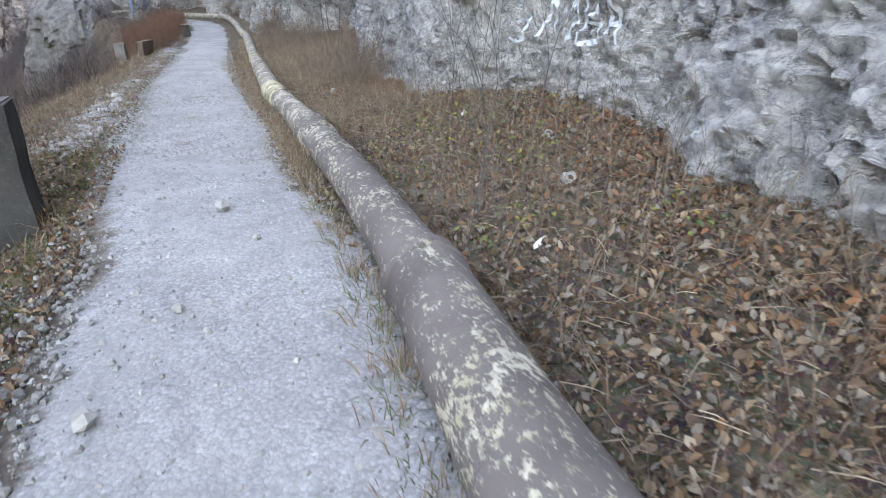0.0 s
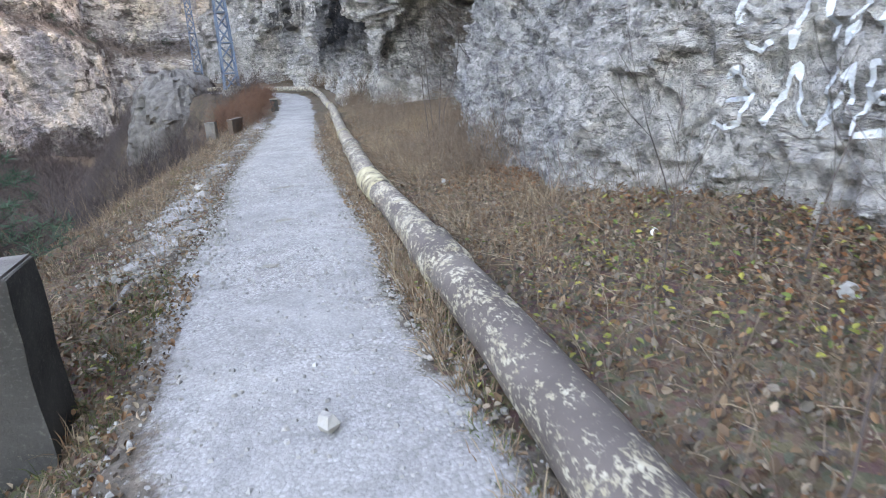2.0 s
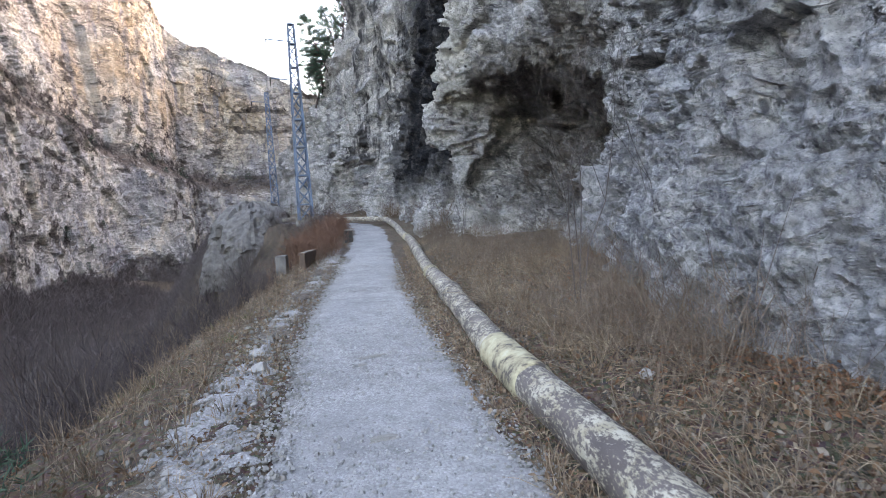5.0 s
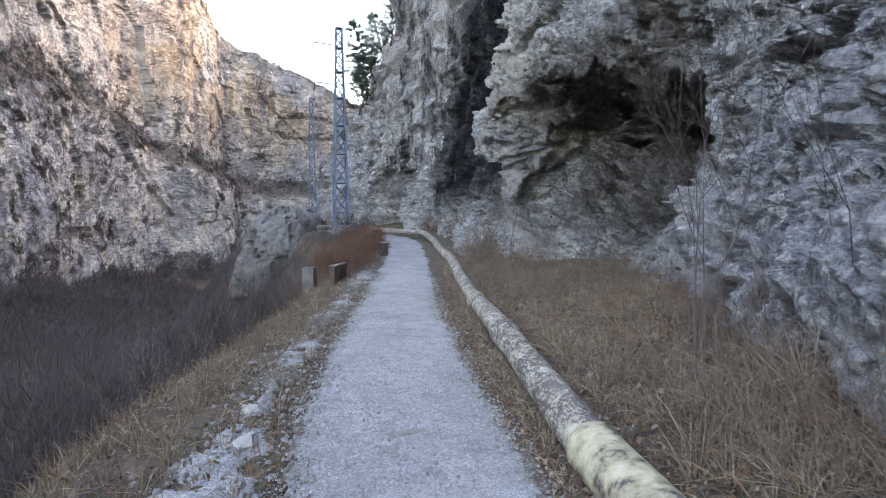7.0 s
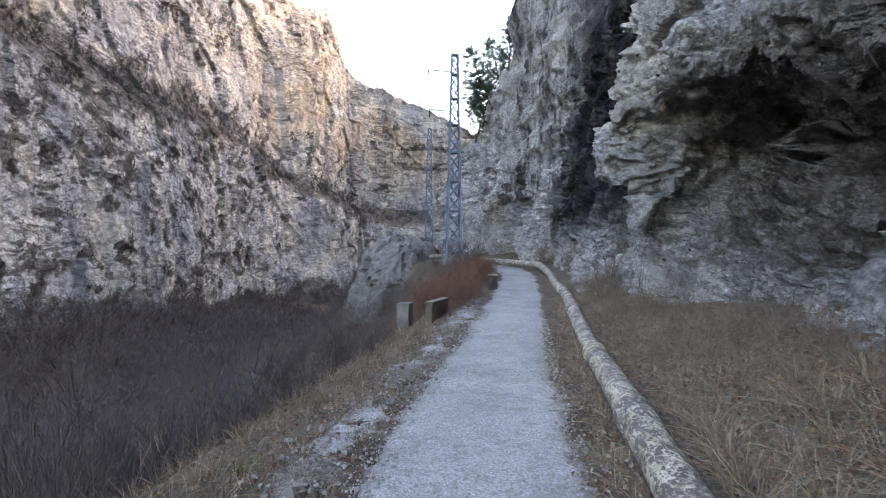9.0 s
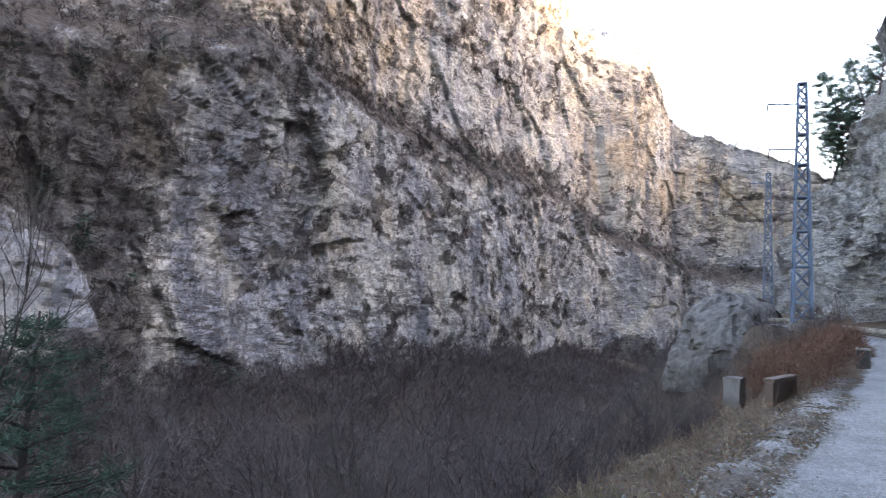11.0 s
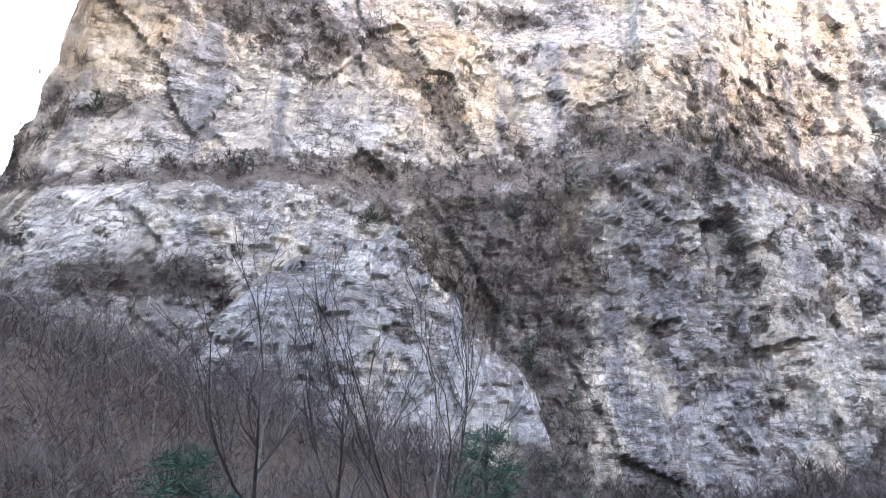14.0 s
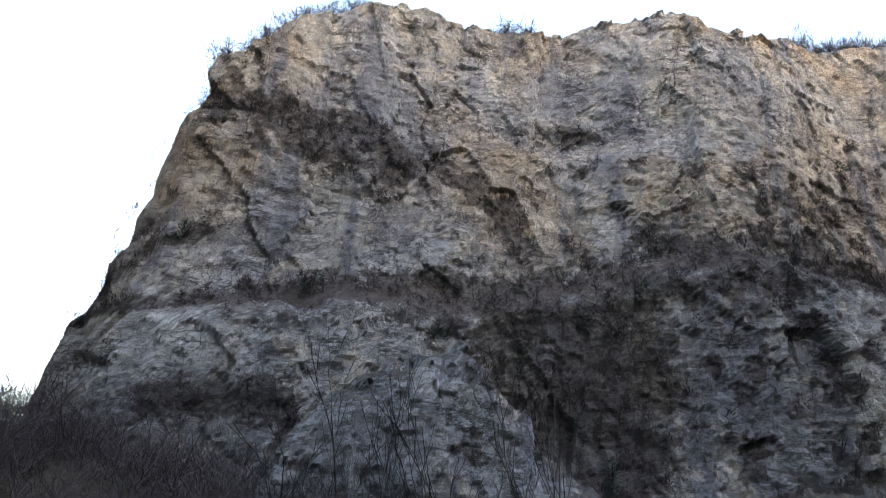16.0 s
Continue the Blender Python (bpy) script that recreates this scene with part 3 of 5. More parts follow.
def ground_height(x, y):
    x, y = np.asarray(x, float), np.asarray(y, float)
    off = x - path_mid(y)
    base = path_rise(y)
    right = np.clip(off - 1.15, 0, 7)
    bank = 0.30 * right - 0.022 * right ** 2 + 0.10 * fbm(x * 0.9, y * 0.9, 4, 5) * smooth(0.9, 1.6, off)
    left = np.clip(-off - 1.55, 0, None)
    steep = 0.72 + 0.55 * smooth(16, 26, y)
    drop = np.where(left < 1.1, 0.20 * left, 0.22 + steep * (left - 1.1))
    drop = np.minimum(drop, 22)
    z = base + bank - drop + 0.22 * fbm(x * 0.5, y * 0.5, 4, 11) * smooth(1.3, 3.5, -off)
    z = z + 2.2 * fbm(x * 0.06, y * 0.06, 4, 13) * smooth(6, 25, -off)
    z = z + (6 + 13 * fbm(y * 0.035, y * 0, 3, 19)) * smooth(48, 86, -x) * (x < 0)
    hill = np.exp(-(((x + 62) / 34) ** 2 + ((y + 45) / 62) ** 2))
    # Unseen mountainside on the right, added to keep sun off the gorge.
    shade_mountain = np.interp(y, [-2500, -400, 150, 260, 360, 700, 2500], [40, 190, 200, 160, 125, 110, 60])
    z = z + shade_mountain * (0.22 * smooth(13, 22, off) + 0.78 * smooth(16, 135, x)) * (x > 8)
    return z + 33 * hill * smooth(10, 40, -off) - 0.3 * np.exp(-(((x + 1.5) / 0.5) ** 2 + ((y - 4.5) / 0.9) ** 2))


# ---- ground ----
def spaced(*runs):
    out = []
    for a, b, n in runs:
        out += list(np.linspace(a, b, n, endpoint=False))
    return np.array(out + [runs[-1][1]])


def build_ground():
    xs = spaced((-2500, -300, 8), (-300, -60, 30), (-60, -9, 60), (-9, -3, 45), (-3, 6, 120), (6, 40, 28), (40, 160, 24), (160, 300, 6), (300, 2500, 6))
    ys = spaced((-2500, -200, 8), (-200, -20, 36), (-20, -2, 36), (-2, 26, 290), (26, 60, 120), (60, 200, 50), (200, 2500, 10))
    x, y = np.meshgrid(xs, ys, indexing="ij")
    z = ground_height(x, y)
    rough = smooth(0.85, 1.2, np.abs(x - path_mid(y))) * smooth(60, 20, np.abs(y))
    z = z + 0.07 * fbm(x * 4, y * 4, 3, 21) * rough - 0.03 * (1 - smooth(0.6, 0.9, np.abs(x - path_mid(y))))
    v = np.stack([x, y, z], -1).reshape(-1, 3)
    g = mesh_object("ground", v, grid_faces(len(xs), len(ys)), SOIL, soft=True)
    tagged(g, "brown litter-covered slope with dry grass beside the path", "ground", kind="structure")


def build_path():
    ys = spaced((-12, -1, 50), (-1, 24, 420), (24, 70, 240))
    us = np.linspace(-1.34, 1.34, 53)
    u, y = np.meshgrid(us, ys, indexing="ij")
    half_l = 0.86 - 0.22 * smooth(6.5, 5.0, y[0]) + 0.16 * fbm(y[0] * 0.8, y[0] * 0 + 3, 4, 31)
    half_l = half_l + 0.10 * fbm(y[0] * 5, y[0] * 0 + 1, 4, 38)
    half_r = 0.80 + 0.07 * fbm(y[0] * 5, y[0] * 0 + 2, 4, 39) + 0.10 * fbm(y[0] * 0.9, y[0] * 0 + 8, 4, 33) - 0.19 * smooth(4.7, 5.1, y[0]) * smooth(8.5, 6.0, y[0])
    x = path_mid(y) + np.where(u < 0, u * half_l, u * half_r)
    z = path_rise(y) + 0.022 - 0.018 * np.abs(u) ** 4 + 0.03 * fbm(x * 1.1, y * 1.1, 3, 35) + 0.012 * fbm(x * 9, y * 9, 3, 37)
    z = z - 0.1 * smooth(1.22, 1.34, np.abs(u))
    v = np.stack([x, y, z], -1).reshape(-1, 3)
    ob = mesh_object("path", v, grid_faces(len(us), len(ys)), GRAVEL, soft=True)
    edge = ob.data.attributes.new("edge", "FLOAT", "POINT")
    edge.data.foreach_set("value", (0.5 * np.abs(u) ** 3).astype(np.float32).ravel())
    tagged(ob, "pale grey crushed gravel footpath", "path", kind="structure")


# ---- cliffs ----
def rim_height(y):
    return np.interp(y, [-40, 44, 48, 52, 56, 60, 66, 90, 130], [44, 44, 42, 30, 19, 15.5, 12.5, 11, 11])


def near_cliff_face(y, z):
    """x of the near cliff, before it is broken up, along the path and by height above its foot."""
    x = cliff_foot(y) + (0.13 - 0.11 * smooth(44, 54, y)) * z + 0.012 * np.clip(z - 8, 0, None) ** 1.3
    roof = np.interp(y, [15, 16, 18, 21.5, 24, 26], [2.4, 3.1, 4.1, 4.8, 4.4, 3.6]) + 0.6 * fbm(y * 0.9, z * 0.3, 3, 41)
    edge = 1.1 * fbm(z * 0.7, y * 0.5, 3, 44)
    cave = smooth(15.5, 16.8, y + edge) * smooth(25.8, 24.2, y + edge) * smooth(roof + 0.35, roof - 0.65, z)
    x = x + cave * (0.35 + 1.5 * smooth(0.0, 4.0, z)) + 1.6 * lump(y, z, 17.9, 1.6, 1.3, 0.9) + 0.7 * lump(y, z, 19.2, 3.3, 1.5, 1.0)
    x = x - 1.0 * smooth(roof - 0.5, roof + 0.6, z) * smooth(11, 5.5, z) * smooth(16.5, 24.5, y) * smooth(27.4, 26.3, y)
    x = x + 0.9 * smooth(26.5, 28.5, y) * smooth(40, 33, y) * smooth(1.5, 4.5, z) * smooth(26, 12, z)
    x = x - 0.3 * lump(y, z, 9.0, 2.0, 3.6, 6.0)
    calm = 0.3 + 0.7 * smooth(9, 15.5, y)
    return x + calm * (1.3 * fbm(y * 0.16, z * 0.12, 3, 43) + 0.5 * fbm(y * 0.5 + 0.1 * z, z * 0.35, 2, 45))


def build_near_cliff():
    ys = spaced((-40, -3, 50), (-3, 1, 40), (1, 14, 330), (14, 27, 250), (27, 46, 190), (46, 75, 120), (75, 130, 40))
    zs = spaced((-1.6, 2.6, 96), (2.6, 5.6, 80), (5.6, 14, 100), (14, 44, 80))
    y, z = np.meshgrid(ys, zs, indexing="ij")
    z = np.where(z > 0, z * rim_height(y) / 44, z)
    x = near_cliff_face(y, z)
    z = z + ground_height(cliff_foot(y), y) * smooth(12, 0, z)
    base = np.stack([x, y, z], -1)
    out = np.cross(np.gradient(base, axis=1), np.gradient(base, axis=0))
    out /= np.linalg.norm(out, axis=-1)[..., None]
    rough = 0.28 + 0.72 * smooth(8.5, 14.5, y + 0.5 * z) + 1.2 * smooth(15.5, 17, y) * smooth(26, 24, y) * smooth(4.9, 4.0, z)
    wx, wy, wz = (0.5 * fbm(y * 0.7 + k, z * 0.7 + x * 0.5, 3, 60 + k) for k in range(3))
    bx, by, bz = x + wx, y + wy + 0.25 * z, z + wz - 0.2 * y
    d = rough * (0.6 * facets3(bx * 0.45, by * 0.42, bz * 0.42, 45) + 0.42 * facets3(bx * 1.1, by * 0.9, bz * 1.3, 47) + 0.19 * facets3(bx * 2.4, by * 2.1, bz * 3.2, 49))
    d = d + (0.05 + 0.05 * rough) * facets3(bx * 5.5, by * 5.0, bz * 7.5, 51, 1.0) + 0.045 * facets3(bx * 12, by * 11, bz * 14, 53, 1.0) * smooth(34, 24, y)
    d = d + 0.10 * fbm(y * 2.2, z * 2.2 + x, 5, 55, 0.62) + 0.22 * rough * fbm(y * 0.9 + x, z * 0.9, 4, 57)
    v = base + out * d[..., None]
    back = v[:, -1:, :] + np.array([[[18.0, 0.0, 1.0]]])
    v = np.concatenate([v, back], 1)
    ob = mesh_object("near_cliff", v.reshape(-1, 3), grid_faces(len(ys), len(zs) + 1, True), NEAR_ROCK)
    tagged(ob, "grey fractured limestone cliff with a shallow cave beside the path", "cliff", kind="structure")
    return ob


FAR_X = [-190, -130, -108, -102, -98, -96, -95, -95, -95, -95, -92, -80, -70, -50, -20, 20]
FAR_Y = [-110, -66, -25, -21, -16.5, -6, 11, 40, 70, 120, 200, 258, 286, 300, 310, 318]
FAR_TOP = [2, 3, 7, 42, 76, 95, 99, 99, 102, 106, 114, 104, 86, 77, 62, 52]


def far_run():
    """The plan of the far wall, as a function of the way along it."""
    px, py = np.array(FAR_X, float), np.array(FAR_Y, float)
    s = np.concatenate([[0], np.cumsum(np.hypot(np.diff(px), np.diff(py)))])
    return s, px, py


def along_y(s):
    run, px, py = far_run()
    return np.interp(s, run, py)


def ledge_height(y):
    """The main wooded ledge of the far wall."""
    return np.interp(y, [-60, -14, 11, 35, 57, 73, 133, 182, 258, 300], [20, 29, 32.5, 35.5, 40, 45, 41, 43, 25, 18])


def prow_height(y):
    """The top of the rock prow that stands out before the far wall."""
    return np.interp(y, [-4, 3, 11.5, 16.5, 22, 25, 28.5, 32, 35, 35.6, 39, 43.5, 45.5, 46.5, 48], [-30, 4, 17.5, 21, 23.5, 23, 21, 17.5, 14.7, 11, 10, 8.2, 4, -4, -30])


def far_offset(s, z):
    """How far the far wall stands back (+) or out (-) at a place along it."""
    y = along_y(s)
    ledge = ledge_height(y) + 5 * fbm(s * 0.05, s * 0, 4, 71)
    back = 8 * smooth(ledge - 4, ledge + 5, z) * smooth(-26, 2, y) + 5 * smooth(15, 60, y) * smooth(85, 50, y) * smooth(-4, 14, z)
    high = 66 + 10 * fbm(s * 0.015, s * 0 + 4, 3, 73)
    back = back + 4 * smooth(high - 2, high + 5, z) * smooth(90, 40, y)
    top = prow_height(y) + 1.6 * fbm(s * 0.3, s * 0 + 2, 4, 87) + 3.2 * facets(s * 0.15, z * 0.13, 88) + 1.6 * facets(s * 0.45, z * 0.4, 89)
    prow = 7 * smooth(top + 2.2, top - 1.2, z) + 3 * smooth(top + 0.5, top - 6, z)
    edge = 7 * smooth(225, 250, y) * smooth(285, 262, y)
    body = 8 * fbm(s * 0.018, z * 0.014, 3, 75) + 2.2 * facets(s * 0.045 + 0.01 * z, z * 0.028, 77) + 1.5 * facets(s * 0.14, z * 0.09 + 0.03 * s, 79)
    fine = 0.65 * facets(s * 0.36, z * 0.40 + 0.1 * s, 81, 1.0) + 0.28 * facets(s * 0.9, z * 1.1, 83, 1.0) + 0.45 * fbm(s * 0.25, z * 0.3, 5, 85, 0.6)
    return back - prow - edge + body + fine + 0.06 * z - 14


DIAG_Y, DIAG_Z = [-14, 10, 28, 42], [68, 65, 60, 50]    # a brushy crack that climbs across the face


def far_cover(y, z):
    """Where brush and soil hold on the far wall: ledges, the gully, pockets."""
    mask = fbm(y * 0.03, z * 0.05, 4, 131)
    spot = fbm(y * 0.13, z * 0.17, 4, 133)
    ledge = ledge_height(y)
    half = np.interp(y, [-30, -12, 11, 40, 62, 90, 140, 260], [1.0, 2.5, 4.5, 7, 9, 9, 9, 6])
    band = np.exp(-((z - ledge - 1) / half) ** 2)
    gully = smooth(24, 33, y) * smooth(64, 54, y) * smooth(prow_height(y) - 0.5, prow_height(y) + 2.5, z) * smooth(ledge + 6, ledge, z)
    left = smooth(10, 4, y) * smooth(-22, -12, y) * np.exp(-((z - 14.5) / 3.0) ** 2)
    diag = smooth(-14, -6, y) * smooth(44, 34, y) * np.exp(-((z - np.interp(y, DIAG_Y, DIAG_Z)) / (5.5 + 6 * spot)) ** 2)
    upper = np.exp(-(((y + 2) / 17) ** 2 + ((z - 64 + 0.35 * y) / 7) ** 2)) + 0.9 * np.exp(-(((y - 52) / 9) ** 2 + ((z - 76) / 3) ** 2)) + 0.6 * np.exp(-(((y - 105) / 30) ** 2 + ((z - 60) / 6) ** 2))
    base = smooth(-7, -15, z + 12 * mask)
    speck = fbm(y * 0.33, z * 0.42, 4, 135)
    pockets = 0.85 * smooth(0.18, 0.27, speck) * smooth(-0.2, 0.1, mask)
    total = np.maximum.reduce([band, gully, 0.95 * left, upper, diag, base, pockets])
    return np.clip(total + 0.7 * spot + 0.6 * speck, 0, 1) * (total > 0.14)


def build_far_cliff():
    run, px, py = far_run()
    ss = spaced((0, 70, 50), (70, 330, 620), (330, run[-1], 260))
    hs = np.linspace(0, 1, 260)
    s, h = np.meshgrid(ss, hs, indexing="ij")
    top = 1.05 * np.interp(s, run, FAR_TOP) + 5 * fbm(s * 0.05, s * 0, 4, 91) + 1.6 * fbm(s * 0.4, s * 0, 3, 93)
    z = -32 + h * (top + 32)
    x, y = np.interp(s, run, px), np.interp(s, run, py)
    dx, dy = np.gradient(np.interp(ss, run, px), ss), np.gradient(np.interp(ss, run, py), ss)
    k = np.ones(41) / 41
    dx, dy = np.convolve(np.pad(dx, 20, "edge"), k, "valid"), np.convolve(np.pad(dy, 20, "edge"), k, "valid")
    length = np.hypot(dx, dy)
    nx, ny = (-dy / length)[:, None], (dx / length)[:, None]
    off = far_offset(s, z)
    v = np.stack([x + nx * off, y + ny * off, z], -1)
    back = v[:, -1:, :] + np.stack([nx * 90, ny * 90, 0 * nx + 4], -1)
    all_v = np.concatenate([v, back], 1)
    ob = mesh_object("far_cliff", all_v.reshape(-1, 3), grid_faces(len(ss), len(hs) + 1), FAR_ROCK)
    cover = ob.data.attributes.new("cover", "FLOAT", "POINT")
    cover.data.foreach_set("value", far_cover(all_v[..., 1], all_v[..., 2]).astype(np.float32).ravel())
    tagged(ob, "towering pale limestone wall with ochre stains across the gorge", "cliff", kind="structure")
    return v, off


build_ground()
build_path()
CLIFF = build_near_cliff()
FAR_GRID, FAR_OFF = build_far_cliff()


# ---- pipe ----
PIPE_X = [0.1, 0.45, 0.76, 0.95, 1.08, 1.25, 1.28, 1.40, 1.52, 1.72, 1.92, 2.5, 2.72, 2.45, 1.3, -0.9, -5.0]
PIPE_Y = [-8, -2, 1.2, 2.6, 4.4, 8.8, 11, 13, 15, 18, 20.8, 30, 38, 43, 46.5, 49.5, 56]


def pipe_line():
    """Points along the pipe's middle line, evenly spaced."""
    px, py = np.array(PIPE_X), np.array(PIPE_Y)
    s = np.concatenate([[0], np.cumsum(np.hypot(np.diff(px), np.diff(py)))])
    t = np.arange(0, s[-1], 0.06)
    x, y = np.interp(t, s, px), np.interp(t, s, py)
    k = np.hanning(25)
    k /= k.sum()
    x, y = np.convolve(np.pad(x, 12, "edge"), k, "valid"), np.convolve(np.pad(y, 12, "edge"), k, "valid")
    z = path_rise(y) + 0.155 + 0.05 * np.sin(y * 0.5) * smooth(2, 12, y) + 0.25 * smooth(36, 44, y)
    return np.stack([x, y, z], -1)


def tube(name, line, radius, parent, material, label="", sides=28, seed=0, rough=0.006):
    d = np.gradient(line, axis=0)
    d /= np.linalg.norm(d, axis=1)[:, None]
    side = np.cross(d, [0, 0, 1.0])
    side /= np.linalg.norm(side, axis=1)[:, None]
    up = np.cross(side, d)
    a = np.linspace(0, 2 * math.pi, sides, endpoint=False)
    along = np.arange(len(line))[:, None] * 0.06
    r = np.broadcast_to(np.asarray(radius, float).reshape(-1, 1), (len(line), 1)) + rough * (fbm(along * 2.5 + 0 * a, 3 * np.cos(a) + 5 + 0 * along, 4, seed) + fbm(along * 14, 9 * np.sin(a) + 0 * along, 2, seed + 3) * 0.5)
    v = line[:, None, :] + (r * np.cos(a))[..., None] * side[:, None, :] + (r * np.sin(a))[..., None] * up[:, None, :]
    n = len(line)
    i, j = np.arange(n - 1)[:, None] * sides, np.arange(sides)[None, :]
    q = np.stack([i + j, i + (j + 1) % sides, i + sides + (j + 1) % sides, i + sides + j], -1).reshape(-1, 4).tolist()
    q += [list(range(sides))[::-1], list(range((n - 1) * sides, n * sides))]
    ob = mesh_object(name, v.reshape(-1, 3), q, material, parent, soft=True)
    return tagged(ob, label)


def build_pipe():
    line = pipe_line()
    pipe = new("pipeline")
    tagged(pipe, "weathered grey insulated pipe with flaking cream coating on the ground", "pipe")
    tube("pipe_body", line, 0.168, pipe, PIPE, seed=101)
    for y0, y1, foam in ((0.2, 2.62, False), (2.44, 2.66, False), (6.0, 6.9, False), (9.75, 11.1, True), (14.6, 15.3, False), (19.0, 19.6, True), (25.2, 25.9, False), (31.0, 31.7, True)):
        pick = line[(line[:, 1] > y0) & (line[:, 1] < y1)]
        r = np.full(len(pick), 0.19 if len(pick) > 6 else 0.203)
        r[:1], r[-1:], r[-4:-1] = 0.17, 0.172, r[1] + 0.008
        tube("sleeve", pick, r, pipe, FOAM if foam else PIPE, "yellowed foam sleeve, crumbling" if foam else "cracked wrapped joint sleeve", seed=int(110 + y0))
    return line


PIPE_LINE = build_pipe()


def pipe_x(y):
    return np.interp(y, PIPE_Y, PIPE_X)


NEAR_X, NEAR_Y = np.arange(-24, 9, 0.1), np.arange(-10, 64, 0.1)
NEAR_Z = ground_height(*np.meshgrid(NEAR_X, NEAR_Y, indexing="ij")).tolist()


def on_ground(x, y):
    """The ground's height, from a table near the path."""
    i, j = int((x + 24) / 0.1 + 0.5), int((y + 10) / 0.1 + 0.5)
    if 0 <= i < len(NEAR_X) and 0 <= j < len(NEAR_Y):
        return NEAR_Z[i][j]
    return float(ground_height(x, y))


# ---- painted scrawl on the cliff ----
def build_scrawl():
    """Faded spray strokes that follow the rock."""
    me = CLIFF.data
    co = [v.co.copy() for v in me.vertices]
    polys = [tuple(p.vertices) for p in me.polygons if 2.5 < co[p.vertices[0]].y < 7.5 and co[p.vertices[0]].z < 3.2]
    tree = BVHTree.FromPolygons(co, polys)
    round_e = ((0.1, 0.85), (0.4, 1.0), (0.8, 0.85), (0.9, 0.5), (0.35, 0.48), (0.9, 0.5), (0.75, 0.12), (0.4, 0.0), (0.05, 0.12))
    wedge = ((0.0, 0.0), (0.3, 0.75), (0.45, 1.0), (0.6, 0.75), (0.95, 0.0))
    zig = ((0.2, 0.95), (0.1, 0.0), (0.5, 0.55), (0.85, 1.0), (0.8, 0.0))
    double = ((0.1, 0.0), (0.15, 1.0), (0.7, 0.95), (0.75, 0.65), (0.15, 0.5), (0.85, 0.4), (0.8, 0.08), (0.1, 0.0))
    peak = ((0.05, 0.0), (0.5, 1.0), (0.7, 0.45), (0.25, 0.4), (0.7, 0.42), (0.9, 0.0))
    bowl = ((0.9, 0.9), (0.55, 1.05), (0.2, 0.85), (0.08, 0.5), (0.2, 0.15), (0.55, 0.0), (0.9, 0.15))
    bar = ((0.6, 1.0), (0.4, 0.0))
    rows = ((1.05, 0.40, 5.85, (round_e, wedge, zig, double, peak)), (1.55, 0.46, 5.74, (bowl, wedge, zig, bar, bar)))
    scrawl = new("graffiti")
    tagged(scrawl, "faded white and pale blue spray-painted scrawl on the rock", "graffiti")
    for z0, tall, first, letters in rows:
        for k, strokes in enumerate(letters):
            y0 = first - 0.365 * k + 0.012 * k * k
            pts = []
            for (a, b), (c, d) in zip(strokes, strokes[1:]):
                for t in np.linspace(0, 1, 12, endpoint=False):
                    pts.append((y0 - 0.29 * (a + (c - a) * t), z0 + tall * (b + (d - b) * t)))
            rails = ([], [])
            for i, (y, z) in enumerate(pts):
                q = pts[min(i + 1, len(pts) - 1)]
                p = pts[max(i - 1, 0)]
                d = Vector((q[0] - p[0], q[1] - p[1])).normalized()
                w = 0.018 + 0.012 * noise.noise((y * 9, z * 9, k))
                for rail, sgn in zip(rails, (-1, 1)):
                    hit = tree.ray_cast(Vector((0.5, y - sgn * d.y * w, z + sgn * d.x * w)), Vector((1, 0, 0)), 6.0)
                    rail.append(hit[0] + Vector((-0.012, 0, 0)) if hit[0] else None)
            both = [(a, b) for a, b in zip(*rails) if a and b]
            v = [tuple(p) for pair in both for p in pair]
            f = [(2 * i, 2 * i + 1, 2 * i + 3, 2 * i + 2) for i in range(len(both) - 1)]
            if f:
                mesh_object("stroke", v, f, SPRAY, scrawl)


build_scrawl()


# ---- built things beside the path ----
def build_block():
    block = new("concrete_block")
    block.matrix_world = pose(-1.69, 5.12, -0.07, 0, 0, 4)
    tagged(block, "dark weathered concrete parapet block at the path edge", "parapet block")
    part("body", box_bm(1.14, 0.46, 1.2, at=(0, 0, -0.33), taper=0.045, rough=0.025, cuts=7), CONCRETE, block)
    part("cap", box_bm(1.08, 0.43, 0.03, 0.012, at=(0, 0, 0.858)), MOSSY, block, "worn concrete top slab")


def build_parapet():
    wall = new("parapet_wall")
    wall.matrix_world = pose(-1.55, 24.6, on_ground(-1.5, 24.6) - 0.1, 0, 0, -8)
    tagged(wall, "low broken parapet of concrete with rusty steel panel", "low wall")
    part("pier", box_bm(0.32, 0.36, 0.6, at=(-0.55, -0.3, 0), rough=0.02, cuts=4), MOSSY, wall, "grey concrete end pier")
    part("panel", box_bm(0.16, 1.9, 0.5, 0.015, at=(0.05, 0.8, 0.06)), RUST, wall, "rust-brown steel panel")
    part("rail", box_bm(0.22, 1.95, 0.07, 0.015, at=(0.05, 0.8, 0.565)), RUST, wall, "rusty top rail")


def build_post(x, y, h, turn):
    post = new("concrete_post")
    post.matrix_world = pose(x, y, on_ground(x, y) - 0.08, 0, 0, turn)
    tagged(post, "short dark concrete guard post beside the path", "post")
    part("shaft", box_bm(0.34, 0.42, h, at=(0, 0, 0), taper=0.06, rough=0.02, cuts=4), CONCRETE, post)
    part("cap", box_bm(0.36, 0.44, 0.06, 0.015, at=(0, 0, h)), CONCRETE_PALE, post, "pale worn cap")


